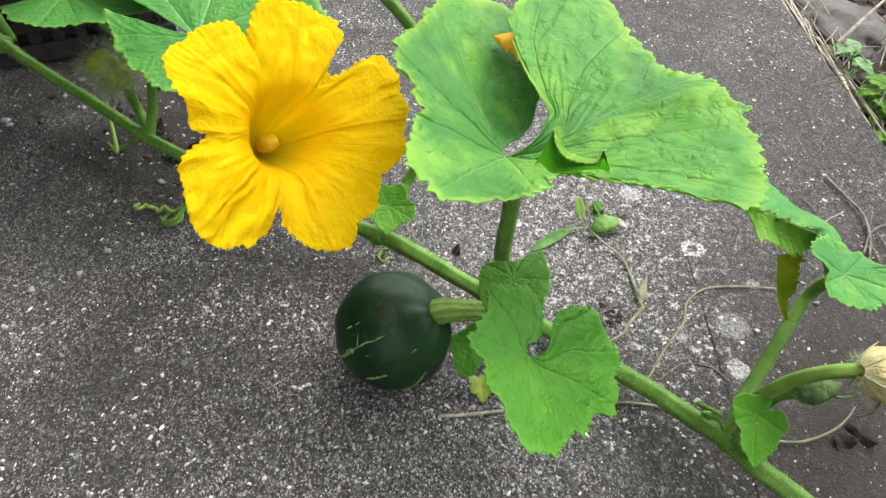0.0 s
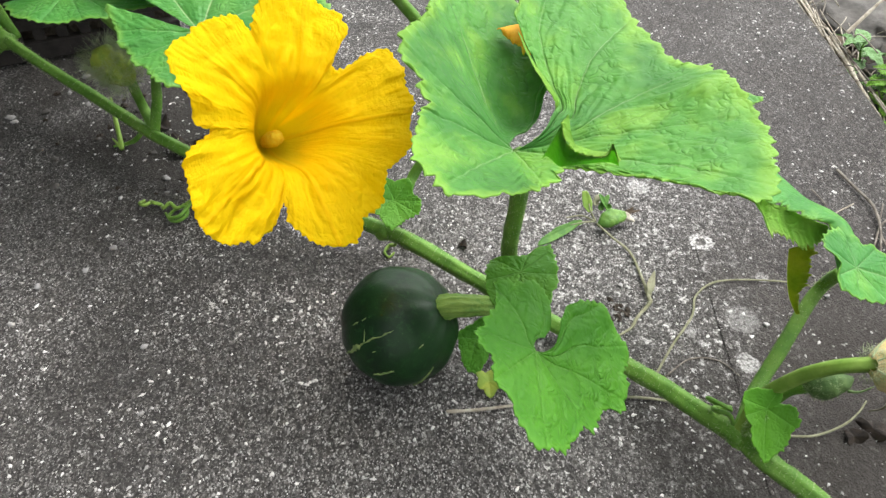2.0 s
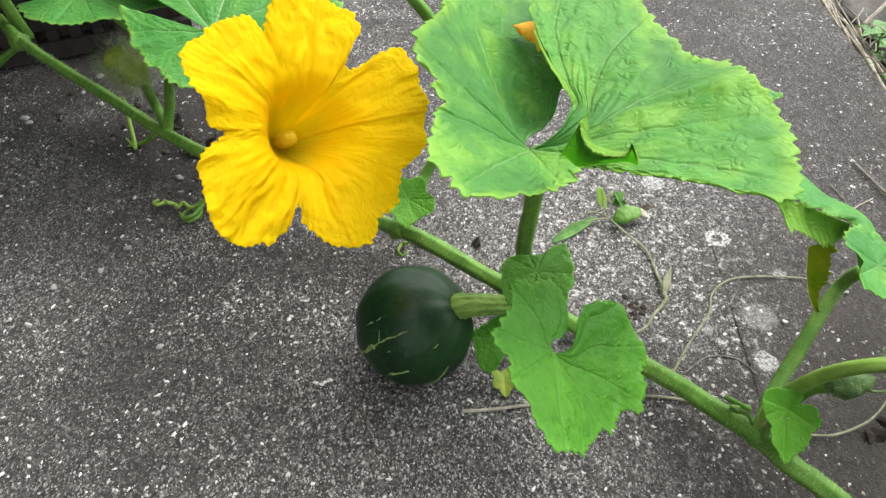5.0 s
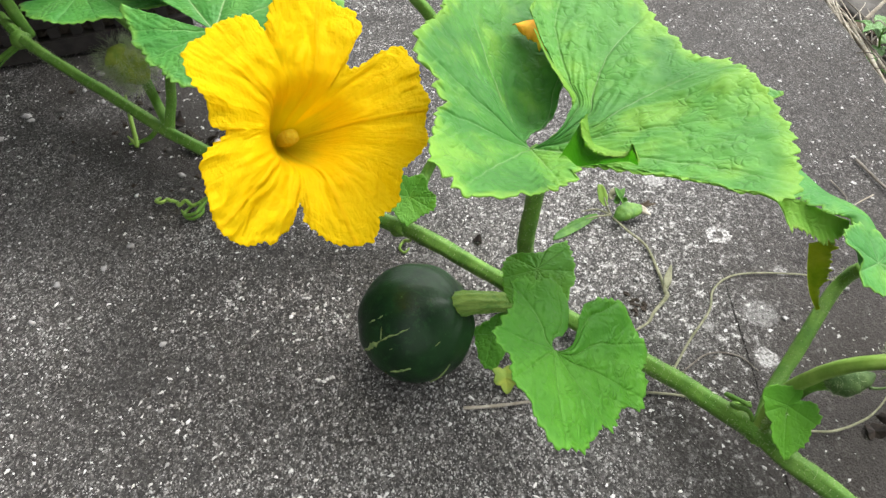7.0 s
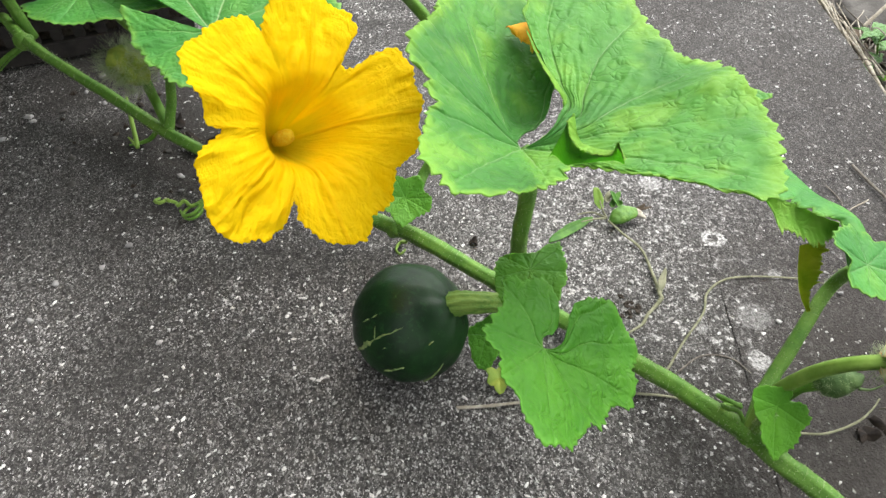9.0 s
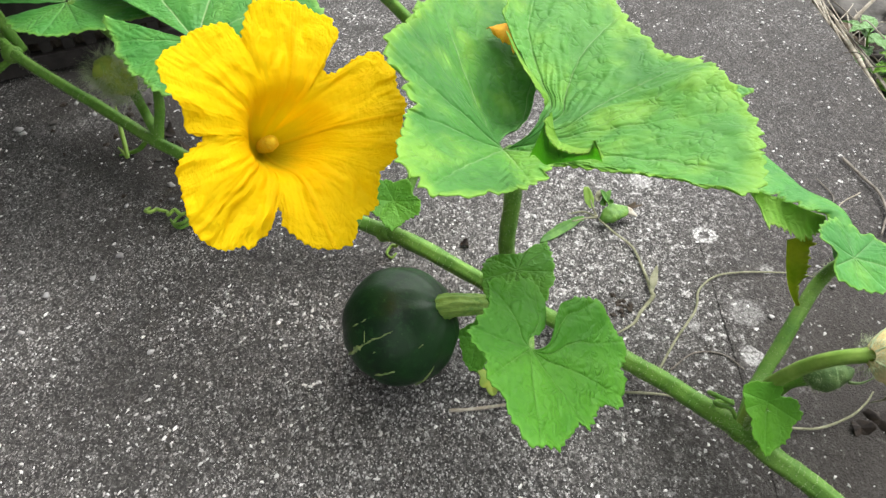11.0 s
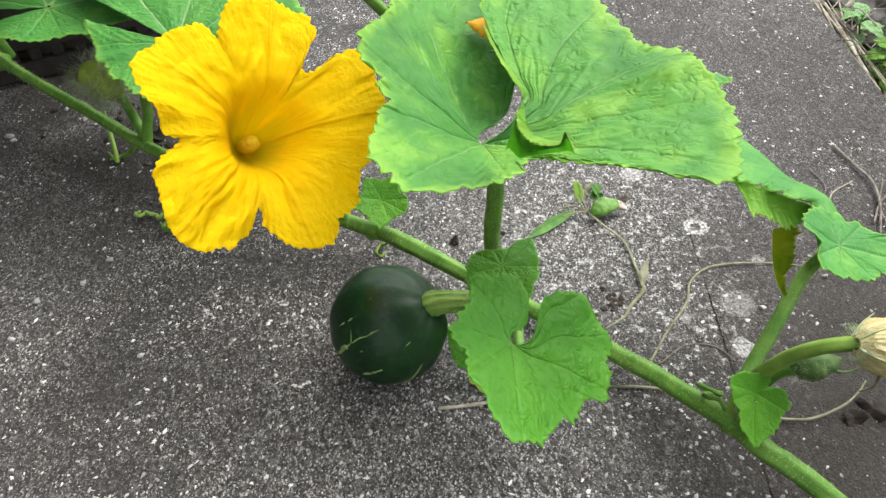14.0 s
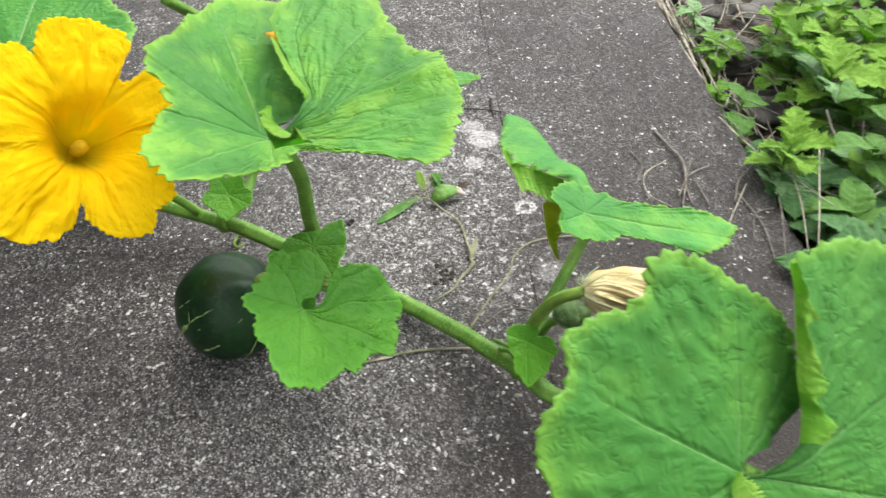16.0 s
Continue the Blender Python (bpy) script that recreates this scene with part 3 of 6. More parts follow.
            if pleat:
                w = min(1, max(0, (t - 0.18) / 0.4))
                q = s_of[i]
                bent = q + 0.10 * noise.noise(Vector((q * 3, t * 5, seed + 11)))
                h += pleat * w * (0.8 * noise.noise(Vector((bent * 2.3, t * 2.2, seed))) + 0.34 * noise.noise(Vector((bent * 7.5, t * 2.6, seed + 3))) + 0.17 * noise.noise(Vector((bent * 15.0, t * 7.0, seed + 5))) * t + 0.10 * noise.noise(Vector((bent * 7.0, t * 20.0, seed + 8))) * t * t)
                h -= 0.45 * pleat * (2 * abs(q - round(q))) ** 3 * t * t
                h += 0.16 * pleat * max(0.0, (t - 0.6) / 0.4) ** 1.5 * noise.noise(Vector((bent * 38.0, t * 6.0, seed + 21)))
                for rib in (0.0, 0.13, -0.13):
                    h += 0.20 * pleat * w * (1 - 0.5 * t) * math.exp(-(((bent - round(bent) - rib * (0.5 + 0.7 * t)) / 0.035) ** 2))
            pull = 0.0
            for centre, half, lift, inward in curls:
                g = math.exp(-(((deg[i] - centre) / half) ** 2))
                e = max(0.0, (t - 0.62) / 0.38)
                h += lift * g * math.sin(min(1.0, e * 1.15) * math.pi * 0.55)
                pull += inward * g * e * e
            if lap:
                h += lap * ((deg[i] - deg[0]) / span - 0.5) ** 3 * 8 * min(1, r / 0.03)
            r -= pull
            push = tooth[i] * max(0.0, 1 - (1 - t) * rim[i] / 0.014) ** 1.5
            twist = turn - th[i]
            ox, oy = out_x[i] * math.cos(twist) - out_y[i] * math.sin(twist), out_x[i] * math.sin(twist) + out_y[i] * math.cos(twist)
            verts.append((r * c + push * ox) * ex + (r * s + push * oy) * ey + h * en)
            uvs.append((s_of[i], t))
    v = np.array(verts)
    n_top = len(v)
    grid = v.reshape(nr + 1, nt, 3)
    if closed:
        weight = np.clip((deg - (deg[-1] - 28)) / 28, 0, 1) ** 2
        grid = grid + (grid[:, :1] - grid[:, -1:]) * weight[None, :, None]
        v = grid.reshape(-1, 3)
    du = np.gradient(grid, axis=1)
    dv = np.gradient(grid, axis=0)
    nrm = np.cross(dv, du)
    nrm /= np.linalg.norm(nrm, axis=-1, keepdims=True) + 1e-12
    if (nrm.reshape(-1, 3) @ en).mean() < 0:
        nrm = -nrm
    below = (grid - nrm * thick).reshape(-1, 3)
    verts = np.vstack([v, below])
    faces = []
    for k in range(nr):
        for i in range(nt - 1):
            a, b = k * nt + i, k * nt + i + 1
            c, d = b + nt, a + nt
            faces.append((a, d, c, b))
            faces.append((n_top + a, n_top + b, n_top + c, n_top + d))
    last = nr * nt
    for i in range(nt - 1):
        faces.append((last + i, n_top + last + i, n_top + last + i + 1, last + i + 1))
    if not closed:
        for k in range(nr):
            for i, flip in ((0, False), (nt - 1, True)):
                a, b = k * nt + i, (k + 1) * nt + i
                q = (a, n_top + a, n_top + b, b)
                faces.append(q[::-1] if flip else q)
    me = mesh(name, verts, faces, material)
    layer = me.uv_layers.new(name="vein")
    index = np.empty(len(me.loops), dtype=np.int32)
    me.loops.foreach_get("vertex_index", index)
    both = np.array(uvs + uvs, float)
    layer.data.foreach_set("uv", both[index].ravel())
    return me


def lump(name, radii, material, seed, rough=0.18, sub=2):
    """An uneven pebble or clod."""
    bm = bmesh.new()
    bmesh.ops.create_icosphere(bm, subdivisions=sub, radius=1)
    for v in bm.verts:
        k = 1 + rough * noise.noise(v.co * 1.6 + Vector((seed, 0, 0))) + 0.5 * rough * noise.noise(v.co * 4 + Vector((0, seed, 0)))
        v.co = Vector((v.co.x * radii[0] * k, v.co.y * radii[1] * k, v.co.z * radii[2] * k))
    me = bpy.data.meshes.new(name)
    bm.to_mesh(me)
    bm.free()
    me.materials.append(material)
    me.polygons.foreach_set("use_smooth", [True] * len(me.polygons))
    return me


def slab_mesh(name, x0, x1, y0, y1, z0, z1, material, seed, cut=0.012):
    """A paving slab with worn, slightly chipped edges."""
    bm = bmesh.new()
    bmesh.ops.create_cube(bm, size=1)
    for v in bm.verts:
        v.co = Vector((x0 if v.co.x < 0 else x1, y0 if v.co.y < 0 else y1, z0 if v.co.z < 0 else z1))
    long_edges = [e for e in bm.edges if abs(e.verts[0].co.y - e.verts[1].co.y) > 0.5 * (y1 - y0)]
    bmesh.ops.subdivide_edges(bm, edges=long_edges, cuts=90, use_grid_fill=True)
    edges = [e for e in bm.edges if all(v.co.z > z1 - 1e-5 for v in e.verts) and (all(abs(v.co.x - x0) < 1e-5 for v in e.verts) or all(abs(v.co.x - x1) < 1e-5 for v in e.verts))]
    bmesh.ops.bevel(bm, geom=edges, offset=0.0006, segments=2, affect="EDGES")
    for v in bm.verts:
        if v.co.x > x1 - 0.004 or v.co.x < x0 + 0.004:
            k = noise.noise(Vector((v.co.y * 40, v.co.x, seed))) + 0.6 * noise.noise(Vector((v.co.y * 130, 5, seed)))
            v.co.x += cut * 0.1 * k
            v.co.z += min(0.0, 0.0012 * k)
    me = bpy.data.meshes.new(name)
    bm.to_mesh(me)
    bm.free()
    me.materials.append(material)
    return me


def flap(name, base, free, material, seed, n=40, m=8, wave=0.0022, bulge=0.003, thick=0.0005, ragged=0.22):
    """A strip of blade rolled over from a fold to its toothed free margin."""
    a, b = spline(base, n), spline(free, n)
    top = []
    for i in range(n):
        for k in range(m + 1):
            t = k / m
            q = a[i] * (1 - t) + b[i] * t
            q = q + np.array((0, -0.35, 0.9)) * bulge * math.sin(math.pi * t)
            q = q + (b[i] - a[i]) * ragged * t * (noise.noise(Vector((i * 0.35, seed, 0))) + 0.8 * ((i * 0.37 + 0.5 * noise.noise(Vector((i * 0.5, seed, 9)))) % 1.0 - 0.5))
            top.append(q + np.array((0, -0.3, 0.9)) * wave * t * noise.noise(Vector((i * 0.3, seed + 4, t))))
    top = np.array(top)
    verts = np.vstack([top, top + np.array((0, 0.3, -0.9)) * thick])
    faces, off, w = [], len(top), m + 1
    for i in range(n - 1):
        for k in range(m):
            q = (i * w + k, i * w + k + 1, (i + 1) * w + k + 1, (i + 1) * w + k)
            faces += [q, tuple(off + x for x in q[::-1])]
        faces.append((i * w + m, off + i * w + m, off + (i + 1) * w + m, (i + 1) * w + m))
    me = mesh(name, verts, faces, material)
    layer = me.uv_layers.new(name="vein")
    index = np.empty(len(me.loops), dtype=np.int32)
    me.loops.foreach_get("vertex_index", index)
    uv = np.array([(0.3, 0.3 + 0.7 * (j % w) / m) for j in range(off)] * 2)
    layer.data.foreach_set("uv", uv[index].ravel())
    return me


# ---- ground ----
SOIL = -0.055


def ground_mesh():
    """Soil: one sheet, fine near the bed and coarse out to the horizon."""
    u = np.sinh(np.linspace(-7.2, 7.2, 150)) / math.sinh(7.2) * 60
    verts, faces = [], []
    for y in u:
        for x in u:
            near = math.exp(-((x - 0.7) ** 2 + y * y) / 8)
            h = 0.012 * noise.noise(Vector((x * 9, y * 9, 0))) + 0.006 * noise.noise(Vector((x * 31, y * 31, 4)))
            verts.append((x + 0.75, y + 0.75, SOIL + h * near - 0.002))
    n = len(u)
    for j in range(n - 1):
        for i in range(n - 1):
            faces.append((j * n + i, j * n + i + 1, (j + 1) * n + i + 1, (j + 1) * n + i))
    return mesh("ground", verts, faces, MAT["soil"])


part("ground", ground_mesh(), None, "dark crumbly garden soil beside the concrete paving", "ground", "", "structure")
JOINT, EDGE = 0.2855, 0.585
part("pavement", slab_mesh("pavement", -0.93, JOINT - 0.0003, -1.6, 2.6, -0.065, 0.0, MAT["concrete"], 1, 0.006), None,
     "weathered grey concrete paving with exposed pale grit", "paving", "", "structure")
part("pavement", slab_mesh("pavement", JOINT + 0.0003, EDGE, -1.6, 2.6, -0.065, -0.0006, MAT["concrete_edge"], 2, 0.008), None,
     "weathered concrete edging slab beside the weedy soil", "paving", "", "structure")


def chips(name, count, x, y, size, material, seed, height):
    """Grit proud of the paving: small flat angular grains."""
    rng = np.random.default_rng(seed)
    px, py = rng.uniform(*x, count), rng.uniform(*y, count)
    keep = abs(px - JOINT) > 0.0008
    thick = np.array([noise.noise(Vector((x * 13, y * 13, 3.0))) + 0.6 * noise.noise(Vector((x * 34, y * 34, 8.0))) for x, y in zip(px, py)])
    keep &= (0.5 + 0.9 * thick) * np.where(px > JOINT, 0.24, 1.0) * (1 - 0.85 * np.exp(-((px + 0.40) ** 2 + 0.6 * (py - 0.70) ** 2) / 0.045) - 0.6 * np.exp(-((px - 0.44) ** 2 + 0.6 * (py - 0.24) ** 2) / 0.03)) > rng.random(count)
    px, py = px[keep], py[keep]
    m = len(px)
    sz = size[0] * (size[1] / size[0]) ** (rng.random(m) ** 2.2)
    verts = np.zeros((m, 7, 3))
    turn = rng.uniform(0, 6.28, m)
    for k in range(6):
        a = turn + k * math.pi / 3 + rng.uniform(-0.35, 0.35, m)
        r = sz * rng.uniform(0.45, 1.1, m) * (0.75 + 0.95 * np.cos(a - turn) ** 2)
        verts[:, k, 0], verts[:, k, 1], verts[:, k, 2] = px + r * np.cos(a), py + r * np.sin(a), -0.0004
    verts[:, 6, 0], verts[:, 6, 1] = px + rng.uniform(-0.3, 0.3, m) * sz, py + rng.uniform(-0.3, 0.3, m) * sz
    verts[:, 6, 2] = sz * rng.uniform(*height, m)
    base = np.arange(m) * 7
    faces = [(int(b) + k, int(b) + (k + 1) % 6, int(b) + 6) for b in base for k in range(6)]
    return mesh(name, verts.reshape(-1, 3), faces, material, smooth=False)


part("pale_grit", chips("pale_grit", 105000, (-0.85, 0.58), (0.12, 1.35), (0.00045, 0.0024), MAT["chip_light"], 3, (0.25, 0.6)), None,
     "pale angular grit in the concrete surface", "grit", "", "stuff")
part("grey_grit", chips("grey_grit", 24000, (-0.85, 0.58), (0.12, 1.35), (0.0007, 0.002), MAT["chip_dark"], 4, (0.3, 0.7)), None,
     "dark grey grit in the concrete surface", "grit", "", "stuff")

# loose pebbles on the paving: x, y, size in millimetres
PEBBLES = [(-0.306, 0.484, 4.2), (-0.321, 0.452, 3.4), (-0.357, 0.428, 3.6), (-0.522, 0.698, 5.0), (-0.512, 0.69, 4.2), (-0.292, 0.597, 4.6), (-0.283, 0.573, 3.0),
           (-0.232, 0.366, 3.2), (-0.359, 0.382, 3.3), (-0.44, 0.735, 4.5), (-0.455, 0.77, 4.0), (-0.475, 0.76, 3.6), (0.118, 0.56, 3.3), (0.484, 1.013, 4.0),
           (-0.47, 0.80, 5.0), (-0.41, 0.79, 3.6), (-0.36, 0.70, 4.2), (0.20, 0.47, 2.8), (0.33, 0.43, 2.6), (-0.33, 0.56, 2.6), (0.40, 0.47, 2.7), (-0.21, 0.30, 2.4),
           (-0.53, 0.65, 4.6), (-0.27, 0.66, 5.4)]
rng = np.random.default_rng(11)
for i, (x, y, mm) in enumerate(PEBBLES):
    r = mm / 1000
    me = lump("pebble", (r, r * 0.72, r * 0.5), MAT["pebble"], i * 1.7, 0.7, 2)
    part("pebble", me, None, "small pale grey pebble on the concrete", "pebble", "pebbles on the concrete", "", pose(x, y, r * 0.38, 0, 0, float(rng.uniform(0, 180))))


# ---- pumpkin plant ----
plant = thing("pumpkin_plant", (0.1, 0.42, 0.0), "trailing green pumpkin vine with yellow flower and dark fruit", "plant")
plant.location = (0, 0, 0)
hair_rng = np.random.default_rng(5)

VINE = [(-0.70, 0.93, 0.06), (-0.60, 0.83, 0.075), (-0.516, 0.746, 0.080), (-0.463, 0.721, 0.060), (-0.390, 0.682, 0.045), (-0.304, 0.624, 0.040), (-0.22, 0.574, 0.042), (-0.12, 0.525, 0.044),
        (-0.035, 0.486, 0.045), (0.000, 0.470, 0.042), (0.052, 0.450, 0.024), (0.10, 0.424, 0.016), (0.150, 0.390, 0.016), (0.190, 0.357, 0.020), (0.208, 0.335, 0.030), (0.240, 0.297, 0.042), (0.252, 0.278, 0.050), (0.267, 0.260, 0.050), (0.299, 0.238, 0.040), (0.37, 0.18, 0.016), (0.45, 0.11, 0.012)]
vine = part("vine", tube("vine", VINE, [0.0062, 0.0063, 0.0066, 0.0074, 0.0075, 0.0073, 0.0073, 0.0075], MAT["stem"], 260, 22, 0.08, 5, 0.1), plant, "ribbed green main stem lying on the concrete")
b, nn = stem_hairs(VINE, 0.0078, 4200, 0.002, hair_rng)
part("bristles", hairs("bristles", b, nn, 0.0030, 0.00016, MAT["hair"], hair_rng, 0.3), vine, "fine pale bristles")
for x, y, z, r in ((-0.520, 0.748, 0.078, 0.0125), (0.095, 0.427, 0.016, 0.0105), (0.252, 0.280, 0.049, 0.0098), (-0.03, 0.484, 0.044, 0.0105)):
    part("node", lump("node", (r, r * 0.9, r * 0.85), MAT["stem"], x * 30, 0.25, 3), vine, "swollen stem node", at=(x, y, z))


def leaf(J, normal, lobes, bend, veins, material, label, petiole=None, width=0.0055, **more):
    """A leaf of the plant: the blade with its petiole."""
    ob = part("leaf", blade("leaf", normal, lobes, bend, veins, material, **more), plant, label, at=J)
    if petiole:
        part("petiole", tube("petiole", petiole, [width * 1.15, width, width * 0.95, width * 0.85], MAT["stem"], 48, 16, 0.09, 5, 0.08, J), ob, "ribbed pale green petiole")
        b, nn = stem_hairs(petiole, width, 420, 0.002, hair_rng, J)
        part("bristles", hairs("bristles", b, nn, 0.0028, 0.00014, MAT["hair"], hair_rng, 0.3), ob)
    return ob


BIG = [(70, 85), (76, 130), (85, 150), (95, 147), (105, 136), (115, 116), (122, 97), (127, 93), (133, 82), (141, 75), (148, 72), (157, 71), (173, 69), (181, 66), (185, 56), (196, 58), (200, 53), (205, 57), (212, 66), (219, 68), (225, 79), (231, 88), (235, 94),
       (242, 93), (249, 98), (253, 88), (260, 83), (263, 76), (268, 75), (276, 60), (286, 53), (296, 48), (310, 41), (314, 56), (315, 66), (316, 74), (316.8, 79), (317.4, 88), (318.6, 92), (319.2, 98), (319.6, 106), (320, 111), (320.4, 117), (320.8, 120), (321.0, 124),
       (321.4, 130), (322.2, 137), (324, 142), (330, 143), (333, 140), (339, 137), (346, 135), (354, 136), (366, 137), (379, 138), (384, 135), (387, 140), (390, 134), (394, 125), (397, 125), (402, 130), (410, 133), (415, 144), (424, 158), (433, 154), (441, 129), (449, 102), (451, 85)]
big = leaf((0.070, 0.350, 0.243), (0, 0, 1), BIG, (0.574, -0.29, 0.059, 0.083, -0.077, -0.089), (114, 142, 172, 207, 245, 285, 330, 358, 385, 415, 440), MAT["leaf_big"],
     "large lobed leaf mottled yellow-green, overlapping at its base", [(0.088, 0.420, 0.02), (0.080, 0.392, 0.105), (0.0785, 0.384, 0.14), (0.080, 0.380, 0.178), (0.078, 0.366, 0.214), (0.074, 0.354, 0.238)], 0.0061,
     curls=((372, 10, 0.01, 0.01),), lap=0.004, wave=0.005, seed=2, nt=640, nr=46, teeth=0.0034, pitch=0.0085, pucker=0.0014,
     dips=((95, 32, 0.031, 0.045),), ends=(((0, 130), (5, 125), (12, 94), (22, 79), (28, 71), (44, 68.5), (54, 69), (64, 71), (75, 70)), ((0, 370), (19, 388), (30, 402), (40, 409), (44, 416), (50, 430), (58, 438), (70, 446), (85, 451))))

RIM = [(0.0186, -0.0552, 0.0633), (0.0155, -0.0619, 0.0627), (0.0169, -0.0692, 0.0589), (0.0219, -0.0700, 0.0534), (0.0281, -0.0775, 0.0563), (0.0341, -0.0830, 0.0610), (0.0363, -0.0804, 0.0657), (0.0405, -0.0823, 0.0572)]
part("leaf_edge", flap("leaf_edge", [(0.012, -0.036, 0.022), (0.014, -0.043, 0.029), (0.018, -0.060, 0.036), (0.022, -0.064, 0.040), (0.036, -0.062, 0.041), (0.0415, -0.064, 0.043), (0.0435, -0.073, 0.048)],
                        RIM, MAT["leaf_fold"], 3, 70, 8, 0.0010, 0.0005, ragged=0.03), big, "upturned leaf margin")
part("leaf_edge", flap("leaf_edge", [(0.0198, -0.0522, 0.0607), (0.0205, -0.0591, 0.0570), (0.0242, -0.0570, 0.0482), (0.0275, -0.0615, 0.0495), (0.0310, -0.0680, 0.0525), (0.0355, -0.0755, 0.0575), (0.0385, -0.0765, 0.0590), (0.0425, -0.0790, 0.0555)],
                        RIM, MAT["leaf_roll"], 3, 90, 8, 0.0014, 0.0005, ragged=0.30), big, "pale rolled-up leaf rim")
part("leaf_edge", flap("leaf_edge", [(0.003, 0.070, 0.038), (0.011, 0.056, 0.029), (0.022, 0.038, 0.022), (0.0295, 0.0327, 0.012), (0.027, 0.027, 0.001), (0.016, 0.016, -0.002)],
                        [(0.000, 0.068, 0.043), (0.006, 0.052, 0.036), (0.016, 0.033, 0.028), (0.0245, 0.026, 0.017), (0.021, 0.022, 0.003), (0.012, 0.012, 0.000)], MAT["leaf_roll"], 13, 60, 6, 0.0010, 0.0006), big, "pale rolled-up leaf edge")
part("leaf_lobe", flap("leaf_lobe", [(0.086, 0.056, 0.022), (0.100, 0.046, 0.024), (0.112, 0.036, 0.026), (0.120, 0.024, 0.027), (0.122, 0.012, 0.027)],
                        [(0.106, 0.070, 0.018), (0.120, 0.060, 0.020), (0.134, 0.046, 0.022), (0.149, 0.034, 0.024), (0.139, 0.022, 0.025)], MAT["leaf_big"], 14, 40, 8, 0.0016, 0.002), big, "small side lobe folded behind the blade")

SMALL = [(69, 43), (83, 51), (92, 50), (103, 47), (111, 49), (122, 51), (127, 43), (138, 35), (166, 37), (178, 42), (188, 41), (195, 35), (200, 33), (214, 39), (225, 43), (234, 41),
         (243, 50), (256, 59), (261, 62), (270, 62), (283, 59), (305, 51), (309, 50), (312, 57), (322, 58), (337, 57), (342, 72), (347, 75), (359, 76), (365, 75), (373, 83), (379, 81), (385, 76), (400, 73), (405, 63), (413, 51)]
leaf((0.089, 0.262, 0.163), (0.5, -0.25, 1), SMALL, (-0.012, -0.075, -0.115, -0.092, 0.065, 0.009), (80, 120, 170, 220, 268, 315, 350, 378, 402), MAT["leaf_mid"],
     "fresh green heart-shaped leaf with a toothed edge", [(0.103, 0.422, 0.018), (0.103, 0.37, 0.026), (0.097, 0.305, 0.055), (0.091, 0.268, 0.11), (0.089, 0.262, 0.158)], 0.0042,
     lap=0.004, wave=0.0025, seed=5, teeth=0.0024, pitch=0.0065, pucker=0.0009, nt=400,
     ends=(((0, 130), (5, 97), (14, 55), (23, 54), (30, 60), (43, 69)), ((0, 350), (8, 372), (15, 386), (21, 401), (29, 414), (41, 418), (51, 413))))

BACK = [(-34, 27), (-10, 27), (2, 26), (18, 28), (32, 30), (44, 33), (51, 36), (57, 30), (66, 22), (75, 16), (98, 14), (123, 15), (149, 23), (168, 24), (200, 26), (238, 36), (273, 39), (302, 34)]
leaf((0.085, 0.350, 0.138), (0.05, -0.1, 1), BACK, (0, 0, 0, 0, 0, 0), (0, 45, 70, 110, 150, 200, 260), MAT["leaf_young"],
     "small green leaf tucked behind a larger one", [(0.098, 0.426, 0.016), (0.096, 0.40, 0.05), (0.090, 0.362, 0.10), (0.087, 0.352, 0.136)], 0.0032, wave=0.002, seed=8, teeth=0.0014, pitch=0.006, nt=240, nr=18, closed=True)

NEAR = [(29, 53), (35, 58), (42, 63), (52, 70), (60, 77), (73, 86), (87, 92), (98, 105), (107, 116), (111, 118), (115, 113), (117, 104), (126, 104), (135, 114), (142, 118), (146, 108), (151, 105), (157, 110), (163, 112),
        (171, 107), (179, 100), (190, 96), (205, 94), (225, 92), (245, 88), (268, 84), (288, 86), (307, 95), (324, 115), (337, 132), (351, 146), (364, 153), (377, 153), (389, 150), (399, 146), (409, 141), (418, 132), (427, 120), (434, 110), (436, 104)]
near = leaf((0.3245, 0.1018, 0.2132), (0.252, -0.678, 0.69), NEAR, (-0.001, 0.003, 0.005, -0.009, -0.008, -0.005), (88, 150, 205, 255, 300, 345, 380, 415), MAT["leaf_near"],
     "broad green leaf with a yellowish toothed edge", [(0.40, 0.16, 0.014), (0.395, 0.15, 0.08), (0.36, 0.122, 0.16), (0.329, 0.107, 0.206)], 0.0048,
     curls=((268, 12, 0.014, 0.02),), lap=0.010, wave=0.005, seed=11, nt=520, nr=38, teeth=0.0032, pitch=0.0085, pucker=0.0012,
     ends=(((0, 140), (5, 80), (12, 38), (23, 22), (36, 28), (50, 29)), ((0, 340), (7, 352), (13, 372), (26, 388), (31, 393), (42, 408), (50, 418), (63, 425), (77, 430), (94, 433), (104, 436))))
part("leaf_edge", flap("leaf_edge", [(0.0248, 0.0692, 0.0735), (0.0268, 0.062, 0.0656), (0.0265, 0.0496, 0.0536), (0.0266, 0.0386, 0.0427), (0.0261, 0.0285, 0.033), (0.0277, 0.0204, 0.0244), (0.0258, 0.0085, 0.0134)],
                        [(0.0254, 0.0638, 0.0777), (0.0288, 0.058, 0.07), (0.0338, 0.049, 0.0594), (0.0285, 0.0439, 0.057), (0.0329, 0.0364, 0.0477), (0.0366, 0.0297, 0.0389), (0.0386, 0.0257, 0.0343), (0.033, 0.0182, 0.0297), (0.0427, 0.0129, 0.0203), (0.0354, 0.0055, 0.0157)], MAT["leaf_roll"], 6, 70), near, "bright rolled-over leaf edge")

